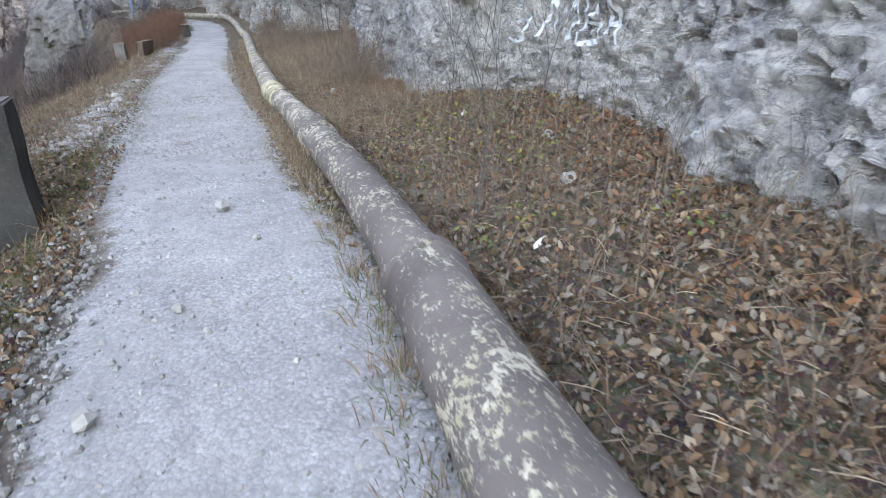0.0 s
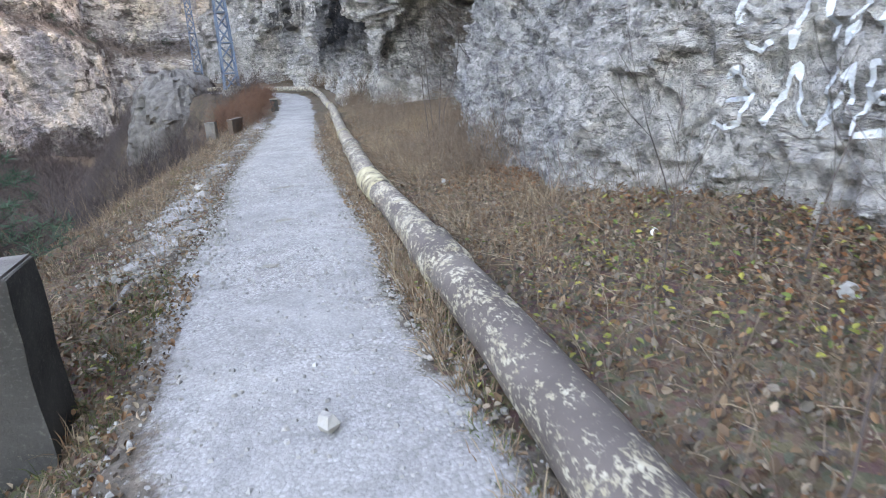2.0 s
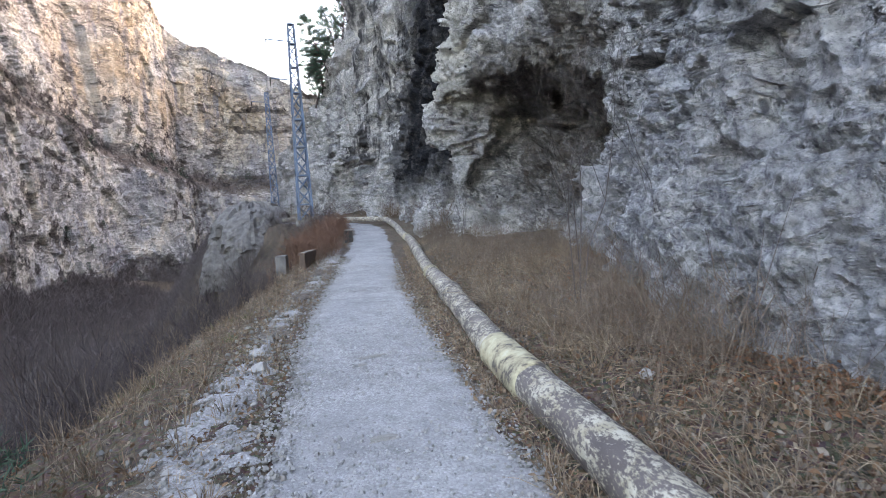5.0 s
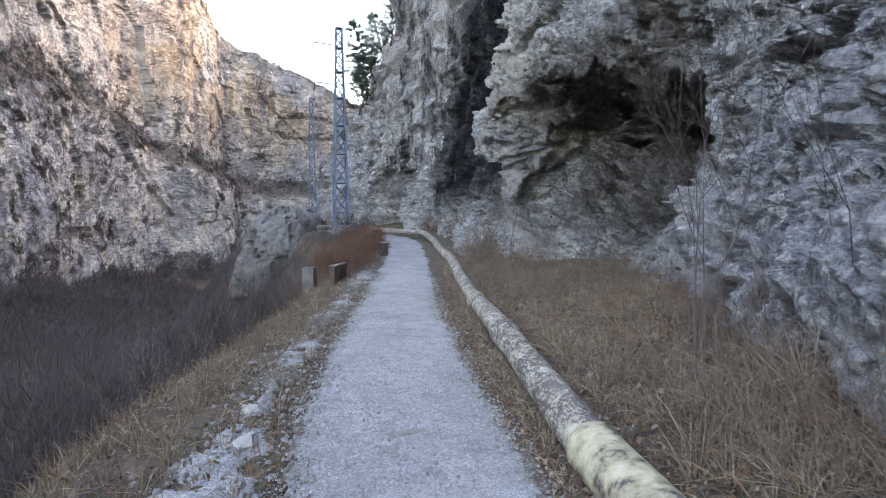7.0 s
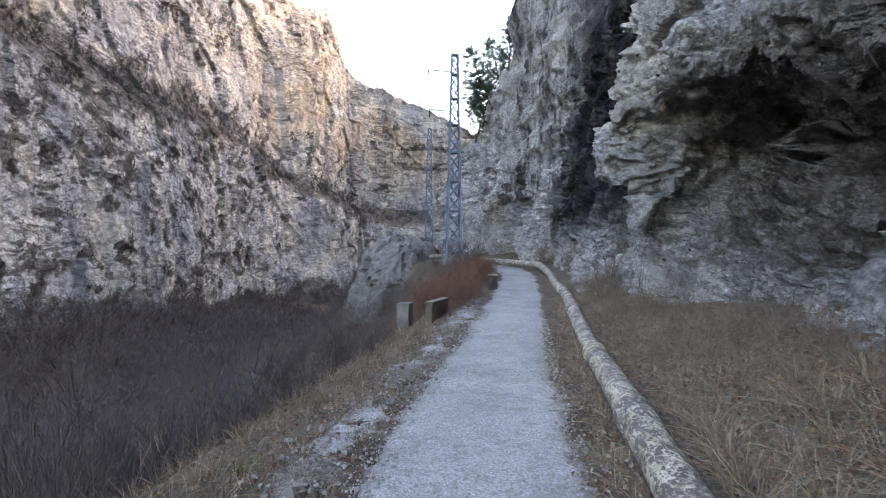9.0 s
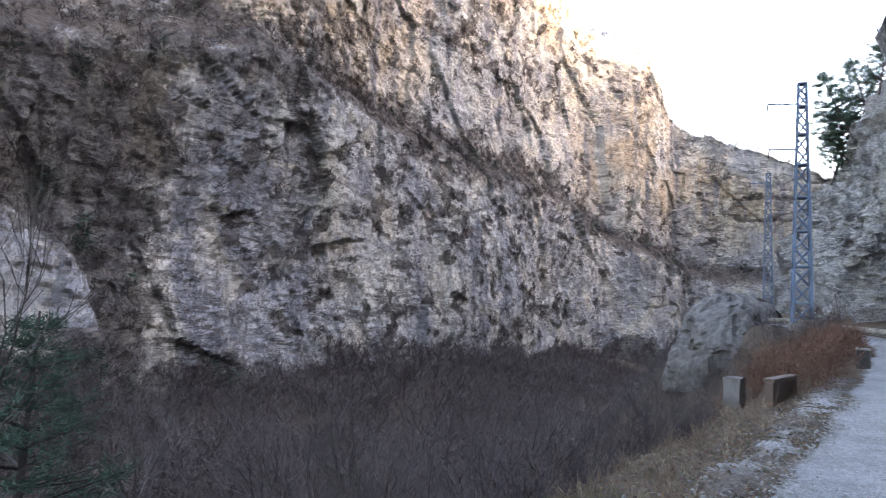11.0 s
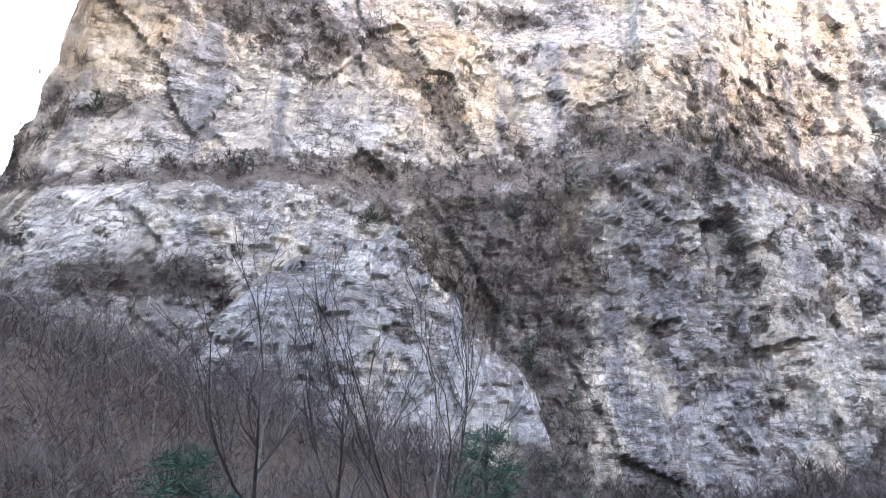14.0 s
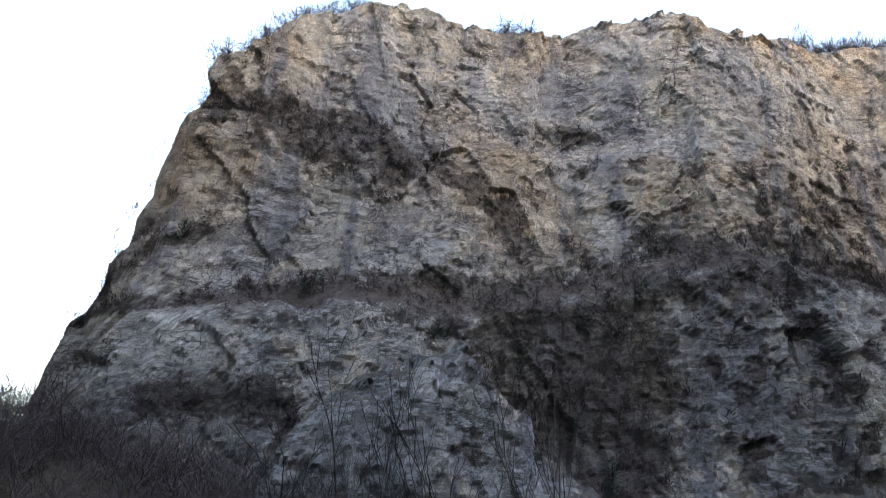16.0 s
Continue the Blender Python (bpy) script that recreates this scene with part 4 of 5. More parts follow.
def build_pylon(x, y, h, turn, arms):
    """A tapered square lattice mast."""
    z0 = on_ground(x, y) - 0.2
    py = new("lattice_mast")
    py.matrix_world = pose(x, y, z0, 0, 0, turn)
    tagged(py, "tall faded-blue steel lattice mast on a concrete footing", "mast", "masts along the gorge")
    part("footing", box_bm(1.5, 1.5, 1.5, 0.05, at=(0, 0, -0.9), taper=0.08), CONCRETE_PALE, py, "pale concrete footing")

    def half(z):
        return 0.52 - 0.30 * z / h
    for sx, sy in ((1, 1), (1, -1), (-1, -1), (-1, 1)):
        part("leg", rod_bm((sx * half(0), sy * half(0), 0.4), (sx * half(h), sy * half(h), h), 0.07), BLUE, py)
    n = 15
    levels = [0.6 + (h - 0.6) * (1 - (1 - i / n) ** 1.15) for i in range(n + 1)]
    corner = ((1, 1), (-1, 1), (-1, -1), (1, -1))
    for i in range(n):
        a, b = levels[i], levels[i + 1]
        for k in range(4):
            p, q = corner[k], corner[(k + 1) % 4]
            if (i + k) % 2:
                p, q = q, p
            part("brace", rod_bm((p[0] * half(a), p[1] * half(a), a), (q[0] * half(b), q[1] * half(b), b), 0.058), BLUE, py)
        if i % 2 == 0:
            part("gusset", box_bm(2 * half(b) + 0.12, 2 * half(b) + 0.12, 0.10, 0.01, at=(0, 0, b)), BLUE, py)
    for z, out in arms:
        arm = part("arm", rod_bm((-half(z), 0, z), (-out, 0, z + 0.1), 0.05), BLUE, py, "thin bracket arm")
        part("insulator", rod_bm((-out, 0, z + 0.1), (-out - 0.04, 0, z - 0.5), 0.06, 8, 0.035), CONCRETE, arm, "brown ribbed insulator")


build_block()
build_parapet()
build_post(0.02, 33.0, 0.62, 6)
build_pylon(-3.0, 53.0, 15.4, 12, ((14.2, 1.9), (11.3, 1.8)))
build_pylon(-9.3, 92.0, 17.0, 8, ((15.8, 2.0),))


def build_outcrop():
    """A low rounded knoll of rock below the mast."""
    u, w = np.meshgrid(np.linspace(0, 2 * math.pi, 90), np.linspace(0, 1, 40), indexing="ij")
    r = np.cos(w * math.pi / 2) ** 0.7
    lump_r = 1 + 0.25 * fbm(2 * np.cos(u) + 5, 2 * np.sin(u) + w * 3, 4, 121) + 0.12 * facets(u * 4, w * 6, 123)
    x = -8.5 + 4.6 * r * lump_r * np.cos(u)
    y = 64 + 7.5 * r * lump_r * np.sin(u)
    z = -4.0 + 7.6 * np.sin(w * math.pi / 2) + 0.5 * facets(u * 6, w * 9, 125)
    tagged(mesh_object("rock_knoll", np.stack([x, y, z], -1).reshape(-1, 3), grid_faces(90, 40), MOSSY), "rounded grey rock knoll below the mast", "rock", kind="structure")


build_outcrop()


# ---- loose stones ----
def build_kerb():
    kerb = new("kerb")
    tagged(kerb, "broken pale concrete kerb along the path edge", "kerb", kind="structure")
    random.seed(11)
    shapes = []
    for k in range(6):
        bm = box_bm(0.2, 0.34, 0.15, at=(k * 7.3, 0, 0), rough=0.085, cuts=3)
        for v in bm.verts:
            v.co.x -= k * 7.3
        ob = part("kerb_stone", bm, CONCRETE_PALE, kerb)
        shapes.append(ob.data)
        ob.matrix_world = pose(-1.42 + 0.1 * (k % 2), 9.6 + k * 0.95 + 0.3 * (k % 3), -0.205, random.uniform(-4, 4), random.uniform(-8, 8), random.uniform(-7, 7))
    for k in range(5):
        y = 13.5 + k * 2.6
        if hashed(np.array([y * 10]), np.array([3.0]), seed=4)[0] < 0.30:
            continue
        ob = new("kerb_stone", shapes[k % 6])
        ob.parent = kerb
        x = float(path_mid(y)) - 1.30 + random.uniform(-0.06, 0.06)
        ob.matrix_world = pose(x, y, on_ground(x, y) - random.uniform(0.07, 0.14), random.uniform(-6, 6), random.uniform(-14, 6), random.uniform(-10, 10))


def build_verge():
    """The crumbled pale strip along the edge of the path."""
    ys, us = np.arange(6.5, 30, 0.03), np.linspace(-1, 1, 31)
    u, y = np.meshgrid(us, ys, indexing="ij")
    half = np.clip(0.36 + 0.42 * fbm(y * 0.6, y * 0 + 6, 4, 141), 0.1, 0.6) * smooth(6.5, 9.5, y)
    half = half * (1 + 0.7 * fbm(y * 3.5, np.sign(u) * 4, 4, 145))
    x = path_mid(y) - 1.30 + u * half
    z = ground_height(x, y) + 0.03 - 0.08 * np.abs(u) ** 3 + 0.055 * fbm(x * 3, y * 3, 6, 143, 0.62)
    ob = mesh_object("verge", np.stack([x, y, z], -1).reshape(-1, 3), grid_faces(len(us), len(ys)), GRAVEL)
    edge = ob.data.attributes.new("edge", "FLOAT", "POINT")
    edge.data.foreach_set("value", (0.44 + 0.34 * np.abs(u) ** 2 + 0.7 * fbm(x * 1.1, y * 0.8, 3, 147)).astype(np.float32).ravel())
    tagged(ob, "crumbled pale gravel strip along the path edge", "verge", kind="structure")


build_verge()


def build_gravel():
    random.seed(21)
    loose, edge = Soup(), Soup()
    for _ in range(15000):
        y = (-1 + 24 * random.random() ** 1.5) if random.random() < 0.35 else 6 + 18 * random.random() ** 1.3
        x = float(path_mid(y)) + random.uniform(-1, 1) * 0.95
        size = 0.011 + 0.026 * random.random() ** 3
        loose.chip((x, y, float(path_rise(y)) + 0.018), size)
    for _ in range(9500):
        y = -1 + 27 * random.random() ** 1.3
        side = random.choice((-1, -1, 1))
        x = float(path_mid(y)) + side * (0.62 + abs(random.gauss(0, 0.26 if side < 0 else 0.18)))
        edge.stone((x, y, on_ground(x, y) + 0.004), 0.010 + 0.05 * random.random() ** 4)
    for _ in range(3200):
        y = 7.5 + 20 * random.random() ** 1.4
        x = float(path_mid(y)) - 1.3 + random.gauss(0, 0.24)
        edge.stone((x, y, on_ground(x, y) + 0.03), 0.012 + 0.06 * random.random() ** 5)
    tagged(loose.make("gravel", GRIT), "loose pale gravel chips on the path", "gravel", kind="stuff")
    tagged(edge.make("rubble", RUBBLE), "pale stone rubble along the path edges", "rubble", kind="stuff")


def build_stones():
    random.seed(31)
    for x, y, size in ((0.12, 4.57, 0.13), (0.29, 3.81, 0.07), (-0.45, 2.15, 0.10), (-0.16, 2.95, 0.06), (-1.16, 11.67, 0.24), (-1.28, 12.5, 0.2), (2.2, 11.9, 0.10), (1.85, 12.67, 0.09), (-1.12, 8.6, 0.16), (2.6, 4.2, 0.12), (2.2, 3.3, 0.14), (1.95, 9.2, 0.12)):
        one = Soup()
        one.stone((0, 0, 0), size)
        ob = one.make("stone", STONE)
        ob.matrix_world = pose(x, y, (0.03 if abs(x) < 0.9 else on_ground(x, y)) + size * 0.12, 0, 0, random.uniform(0, 360))
        tagged(ob, "pale angular limestone lying loose on the ground", "stone", "loose stones")


def build_slabs():
    """Worn tips of bedrock flush with the path."""
    random.seed(35)
    for x, y, sx, sy, turn in ((0.0, 9.3, 0.34, 0.14, 8), (0.06, 11.85, 0.52, 0.17, 14), (-0.1, 11.5, 0.2, 0.16, 30), (-0.15, 7.4, 0.22, 0.12, -10), (0.25, 16.2, 0.4, 0.2, 20)):
        one = Soup()
        one.stone((0, 0, 0), 1.0)
        ob = one.make("bedrock_slab", CONCRETE_PALE)
        ob.matrix_world = pose(x, y, 0.022, 0, 0, turn) @ Matrix.Diagonal((sx, sy, 0.05, 1))
        tagged(ob, "pale worn bedrock tip flush with the gravel path", "stone", "worn bedrock in the path")


build_kerb()
build_slabs()
build_gravel()
build_stones()


# ---- plants near the path ----
def free_of_pipe(x, y):
    return abs(x - float(pipe_x(y))) > 0.17


def build_litter():
    random.seed(41)
    leaves, green, paper = Soup(), Soup(), Soup()
    for _ in range(90000):
        y = -0.5 + 25 * random.random() ** 1.9
        lo, hi = float(path_mid(y)) + 0.75, float(cliff_foot(y)) + 0.3
        x = lo + (hi - lo) * random.random() ** 0.8
        if random.random() < 0.15:
            x = float(path_mid(y)) - random.uniform(0.85, 3.2)
        if not free_of_pipe(x, y):
            continue
        leaves.leaf((x, y, on_ground(x, y) + random.uniform(0.0, 0.06)), 0.014 + 0.05 * random.random() ** 2.4, 1.3)
    for _ in range(6500):
        x, y = -0.72 - 1.5 * random.random() ** 1.3, 0.4 + 7 * random.random()
        leaves.leaf((x, y, on_ground(x, y) + random.uniform(0.0, 0.06)), random.uniform(0.014, 0.05), 1.2)
    russet = Soup()
    for _ in range(12000):
        y = random.gauss(11.0, 2.4) if random.random() < 0.75 else random.uniform(1, 9)
        x = float(cliff_foot(y)) - abs(random.gauss(0, 0.5)) + 0.15
        if value_noise(np.array([x * 1.1]), np.array([y * 1.1]), 27)[0] > -0.05:
            russet.leaf((x, y, on_ground(x, y) + random.uniform(0.01, 0.07)), random.uniform(0.02, 0.055), 0.9)
    tagged(russet.make("russet_leaves", LEAF_RUSSET), "drift of russet leaves along the cliff foot", "leaf litter", kind="stuff")
    for _ in range(2600):
        y = 0.3 + 6.5 * random.random() ** 1.4
        x = random.uniform(0.85, 3.2) if random.random() < 0.8 else random.uniform(-2.2, -0.85)
        if not free_of_pipe(x, y) or value_noise(np.array([x * 1.3]), np.array([y * 1.3]), 7)[0] < 0.17:
            continue
        green.leaf((x, y, on_ground(x, y) + random.uniform(0.03, 0.12)), random.uniform(0.018, 0.055), 0.6)
    tagged(leaves.make("leaf_litter", LEAF_LITTER), "brown and russet fallen leaves over the bank", "leaf litter", kind="stuff")
    tagged(green.make("ground_leaves", LEAF_GREEN), "low green and yellow leaves among the litter", "ground plants", kind="stuff")
    for x, y, size in ((1.62, 2.68, 0.07), (2.46, 5.6, 0.06)):
        one = Soup()
        for k in range(3):
            one.leaf((0.02 * k, 0.015 * k, 0.012 * k), size, 0.9)
        ob = one.make("paper_scrap", PAPER)
        ob.matrix_world = pose(x, y, on_ground(x, y) + 0.06)
        tagged(ob, "crumpled white paper scrap lying in the dead leaves", "litter", "scraps of litter")


def tuft(soup, x, y, n, h, lean=0.45, width=0.006):
    z = on_ground(x, y) - 0.01
    for _ in range(n):
        a, r = random.uniform(0, 6.28), random.uniform(0, 0.07)
        k = h * random.uniform(0.5, 1.1)
        tilt = abs(random.gauss(0, lean)) + 0.15
        b = a + random.gauss(0, 0.6)
        base = Vector((x + r * math.cos(a), y + r * math.sin(a), z))
        soup.blade(base, base + Vector((k * tilt * math.cos(b), k * tilt * math.sin(b), k * max(0.15, 1 - 0.5 * tilt))), width, k * 0.12)


def build_grass():
    random.seed(51)
    dry, stems, straw = Soup(), Soup(), Soup()
    for _ in range(2500):
        y = 1.0 + 27 * random.random() ** 1.1
        mid = float(path_mid(y))
        kind = random.random()
        if kind < 0.52:
            lo, hi = float(pipe_x(y)) + 0.2, float(cliff_foot(y)) + 0.2
            x = random.uniform(lo, hi)
            if value_noise(np.array([x * 0.9]), np.array([y * 0.55]), 17)[0] < -0.02:
                continue
            if (y < 7 or x > float(cliff_foot(y)) - 0.9) and random.random() < 0.6:
                continue
            n, h = random.randint(12, 22), random.uniform(0.12, 0.36)
        elif kind < 0.66:
            x = float(pipe_x(y)) - random.uniform(0.17, 0.36)
            n, h = random.randint(6, 12), random.uniform(0.08, 0.26)
        else:
            x = mid - 1.0 - 2.6 * random.random() ** 0.8
            n, h = random.randint(9, 18), random.uniform(0.10, 0.34)
        if free_of_pipe(x, y):
            tuft(dry, x, y, n, h, 0.75 if kind < 0.52 else 0.5)
    for _ in range(18000):
        y = 0.2 + 20 * random.random() ** 1.4
        x = random.uniform(0.85, float(cliff_foot(y))) if random.random() < 0.75 else float(path_mid(y)) - random.uniform(0.95, 3.5)
        if free_of_pipe(x, y) and (y > 6 or random.random() < 0.3):
            a, k = random.uniform(0, 6.28), random.uniform(0.06, 0.22)
            z = on_ground(x, y) + random.uniform(0.01, 0.07)
            straw.blade((x, y, z), (x + k * math.cos(a), y + k * math.sin(a), z + random.uniform(-0.02, 0.07)), 0.0045, 0.01)
    for _ in range(70):
        y = random.uniform(5.5, 17)
        x = random.uniform(float(pipe_x(y)) + 0.35, float(cliff_foot(y)) - 0.25)
        tuft(dry, x, y, random.randint(25, 50), random.uniform(0.3, 0.6), 0.8, 0.005)
    for _ in range(34):
        y = random.uniform(4.8, 7.4)
        tuft(dry, float(pipe_x(y)) - random.uniform(0.2, 0.34), y, random.randint(14, 26), random.uniform(0.15, 0.34), 0.4, 0.005)
    fresh = Soup()
    for _ in range(620):
        y = 0.6 + 7 * random.random() ** 1.2
        x = float(path_mid(y)) - 0.92 - abs(random.gauss(0, 0.35)) if random.random() < 0.75 else float(pipe_x(y)) - random.uniform(0.17, 0.3)
        tuft(fresh, x, y, random.randint(6, 12), random.uniform(0.05, 0.14), 0.8, 0.005)
    for _ in range(260):
        y = random.uniform(8.5, 17)
        x = float(path_mid(y)) - 1.9 - 2.2 * random.random()
        if value_noise(np.array([x * 0.8]), np.array([y * 0.8]), 37)[0] > 0.02:
            tuft(fresh, x, y, random.randint(10, 20), random.uniform(0.10, 0.26), 0.7, 0.006)
    tagged(fresh.make("green_grass", GRASS_GREEN), "short dull-green grass along the path edges", "grass", kind="stuff")
    tagged(straw.make("straw", GRASS_DRY), "scattered pale straw and broken stalks on the bank", "straw", kind="stuff")
    for _ in range(2100):
        y = 0.6 + 30 * random.random()
        side = random.random()
        x = random.uniform(float(pipe_x(y)) + 0.25, float(cliff_foot(y)) - 0.1) if side < 0.66 else float(path_mid(y)) - random.uniform(1.4, 4.5)
        h = random.uniform(0.25, 0.75) if side < 0.66 else random.uniform(0.3, 0.9)
        stems.grow((x, y, on_ground(x, y) - 0.02), (random.gauss(0, 0.22), random.gauss(0, 0.22), 1), h * 0.6, 0.0035, 1, 0.4, 2, 0.1, 0.0012)
    tagged(dry.make("dry_grass", GRASS_DRY), "matted straw-coloured dry grass on the bank", "grass", kind="stuff")
    tagged(stems.make("dead_weeds", STEM), "thin brown dead weed stems among the grass", "weeds", kind="stuff")


def build_saplings():
    random.seed(61)
    for x, y, h in ((2.45, 11.8, 2.6), (2.75, 12.4, 3.0), (2.95, 10.9, 2.2), (1.55, 3.3, 1.25), (1.35, 3.05, 0.8), (2.05, 4.9, 1.0), (2.7, 4.6, 1.3), (2.95, 6.1, 1.1), (3.1, 21.5, 1.5), (3.5, 24.0, 1.6)):
        s = Soup()
        for k in range(2 if h > 1.5 else 1):
            s.grow((0.05 * k, 0, 0), (random.gauss(0, 0.10), random.gauss(0, 0.10), 1), h * 0.62, 0.005 + 0.002 * h, 2, 0.32, 2, 0.25, 0.002)
        ob = new("sapling")
        s.split("branchwork", "stem", TWIG, ob)
        ob.location = (x, y, on_ground(x, y) - 0.03)
        tagged(ob, "thin leafless sapling growing from the bank", "sapling", "leafless saplings")


def shrub_mesh(h, stems, seed, spread=0.42, r=0.011, lean=0.4):
    random.seed(seed)
    s = Soup()
    for _ in range(stems):
        s.grow((random.gauss(0, 0.12), random.gauss(0, 0.12), 0), (random.gauss(0, lean), random.gauss(0, lean), 1), h * 0.55 * random.uniform(0.7, 1.1), r, 2, spread, 3, 0.12, 0.004)
    return s


def build_shrubs():
    grey, red = [new("bare_shrub") for _ in range(4)], [new("russet_shrub") for _ in range(3)]
    for k, ob in enumerate(grey):
        shrub_mesh(2.4, 7, 70 + k, r=0.014).split("branchwork", "stem", TWIG, ob)
    for k, ob in enumerate(red):
        shrub_mesh(1.1, 7, 80 + k, 0.5, 0.007, 0.35).split("branchwork", "stem", TWIG_RED, ob)
    for ob in grey:
        tagged(ob, "leafless grey-brown shrub on the gorge slope", "shrub", "bare shrubs on the slope")
    for ob in red:
        tagged(ob, "russet-brown brush with dry leaves beside the path", "shrub", "russet brush by the parapet")
    random.seed(90)
    spots = [(-2.6, 20.5), (-3.1, 22.3), (-2.7, 23.6), (-3.4, 19.0), (-3.9, 17.2), (-2.9, 26.0), (-4.2, 21.0), (-5.0, 15.5), (-4.4, 13.2), (-5.6, 18.0), (-3.3, 28.0)]
    spots += [(-3.2 - 3.5 * random.random(), 13 + 15 * random.random()) for _ in range(22)]
    while len(spots) < 105:
        y = random.uniform(-8, 44)
        spots.append((float(path_mid(y)) - random.uniform(3.6, 15), y))
    for k, (x, y) in enumerate(spots):
        if (x + 0.5) ** 2 + (y - 11) ** 2 < 8:
            continue
        size = (random.uniform(0.6, 1.0) if x > -4.5 else random.uniform(0.8, 1.45)) * (0.45 if y < 14 else 0.62 if y < 24 else 1.0)
        m = pose(x, y, on_ground(x, y) - 0.1, random.uniform(-8, 8), random.uniform(-8, 8), random.uniform(0, 360)) @ Matrix.Scale(size, 4)
        ob = grey[k] if k < 4 else copy_thing(grey[k % 4], m)
        ob.matrix_basis = m
    for k in range(34):
        y = 25.5 + 13 * random.random()
        x = float(path_mid(y)) - 1.35 - 1.8 * random.random() - (0.5 if y < 27.5 else 0)
        m = pose(x, y, on_ground(x, y) - 0.06, 0, 0, random.uniform(0, 360)) @ Matrix.Scale(random.uniform(0.6, 1.15), 4)
        ob = red[k] if k < 3 else copy_thing(red[k % 3], m)
        ob.matrix_basis = m


def build_bare_trees():
    for k, (x, y, fork, reach, limbs) in enumerate(((-9.48, 11.28, 6.1, 2.5, 4), (-9.0, 12.0, 5.5, 1.9, 3), (-9.1, 13.75, 4.9, 2.9, 5), (-12.5, 17.5, 5.0, 2.4, 4), (-9.8, 21.0, 4.2, 2.2, 4))):
        random.seed(204 + k)
        tree = new("bare_tree")
        tree.location = (x, y, on_ground(x, y) - 0.2)
        tagged(tree, "slender leafless tree rising from the gorge slope", "tree", "leafless trees on the slope")
        trunk, crown = Soup(), Soup()
        p, d, r = Vector((0, 0, 0)), Vector((random.gauss(0, 0.05), random.gauss(0, 0.05), 1)), 0.05
        for step in range(8):
            q = p + d.normalized() * fork / 8
            trunk.twig(p, q, r, r * 0.94)
            p, r, d = q, r * 0.94, d + Vector((random.gauss(0, 0.05), random.gauss(0, 0.05), 0))
        for limb in range(limbs):
            a = 2 * math.pi * (limb + random.uniform(-0.2, 0.2)) / limbs
            lean = random.uniform(0.45, 1.1)
            e, b, rr = Vector((lean * math.cos(a), lean * math.sin(a), 1)), p - Vector((0, 0, random.uniform(0, 0.7))), r * 0.72
            for step in range(5):
                e = (e + Vector((random.gauss(0, 0.10), random.gauss(0, 0.10), 0.16))).normalized()
                q = b + e * reach * 0.2
                crown.twig(b, q, rr, rr * 0.8)
                b, rr = q, rr * 0.8
                for _ in range(2):
                    crown.grow(b, e + Vector((random.gauss(0, 0.45), random.gauss(0, 0.45), 0.1)), reach * random.uniform(0.2, 0.38), rr * 0.6, 1, 0.35, 2, 0.25, 0.005)
        trunk.make("trunk", TWIG_PALE, tree)
        crown.make("crown", TWIG_PALE, tree)


def pine_parts(h, seed, density=1.0):
    """A young pine: whorls of limbs with brushes of needles."""
    random.seed(seed)
    wood, needles = Soup(), Soup()
    n = max(7, int(h * 2.6))
    for k in range(n):
        z = h * (0.16 + 0.84 * k / n)
        wood.twig((0, 0, h * (k / n)), (0, 0, h * ((k + 1) / n)), 0.022 * h * (1 - k / n * 0.85), 0.022 * h * (1 - (k + 1) / n * 0.85))
        reach = h * 0.36 * (1 - k / n) ** 0.8 + 0.12
        for _ in range(8):
            a = random.uniform(0, 6.28)
            tip = Vector((math.cos(a) * reach, math.sin(a) * reach, z + reach * random.uniform(0.15, 0.5))) * 1.0
            start = Vector((0, 0, z))
            wood.twig(start, tip, 0.008 * h * (1 - k / n) + 0.004, 0.003)
            for j in range(3 + int(reach * 3.5 * density)):
                mid = start.lerp(tip, random.uniform(0.3, 1.0))
                for _ in range(int(13 * density)):
                    c = mid + Vector((random.gauss(0, 1), random.gauss(0, 1), random.gauss(0, 0.7))) * 0.013 * h
                    e = Vector((random.gauss(0, 1), random.gauss(0, 1), random.gauss(0.5, 0.8))).normalized() * random.uniform(0.09, 0.16) * (0.6 + 0.16 * h)
                    needles.blade(c, c + e, 0.009 * (0.6 + 0.16 * h))
    return wood, needles


def build_pines():
    kinds = {}
    for k, (h, dens) in enumerate(((6.2, 0.8), (1.6, 1.0), (4.2, 1.6))):
        wood, needles = pine_parts(h, 300 + k, dens)
        tree = new("pine_tree")
        wood.make("trunk", TWIG, tree)
        needles.make("crown", NEEDLE, tree)
        kinds[k] = tree
    tagged(kinds[0], "young dark-green pine on the slope below the path", "tree", "young pines on the slope")
    tagged(kinds[1], "small bushy dark-green pine at the verge", "tree")
    tagged(kinds[2], "dark-green pine clinging to the cliff rim", "tree", "pines on the cliff rim")
    x, y = -11.4, 15.2
    kinds[0].matrix_basis = pose(x, y, 1.25 - 6.2)
    copy_thing(kinds[0], pose(-9.6, 10.3, 1.0 - 6.2, 0, 0, 70))
    kinds[1].matrix_basis = pose(-2.75, 8.8, on_ground(-2.75, 8.8) - 0.05)
    for k in range(11):
        y = 50.5 + k * 1.35
        h = float(rim_height(y))
        x = float(near_cliff_face(np.array([y]), np.array([h]))[0])
        m = pose(x - 0.1, y, h - 1.2, 0, -22, k * 50) @ Matrix.Scale(1.0 + 0.14 * (k % 4), 4)
        if k == 0:
            kinds[2].matrix_basis = m
        else:
            copy_thing(kinds[2], m)


build_litter()
build_grass()
build_saplings()
build_shrubs()
build_bare_trees()
build_pines()


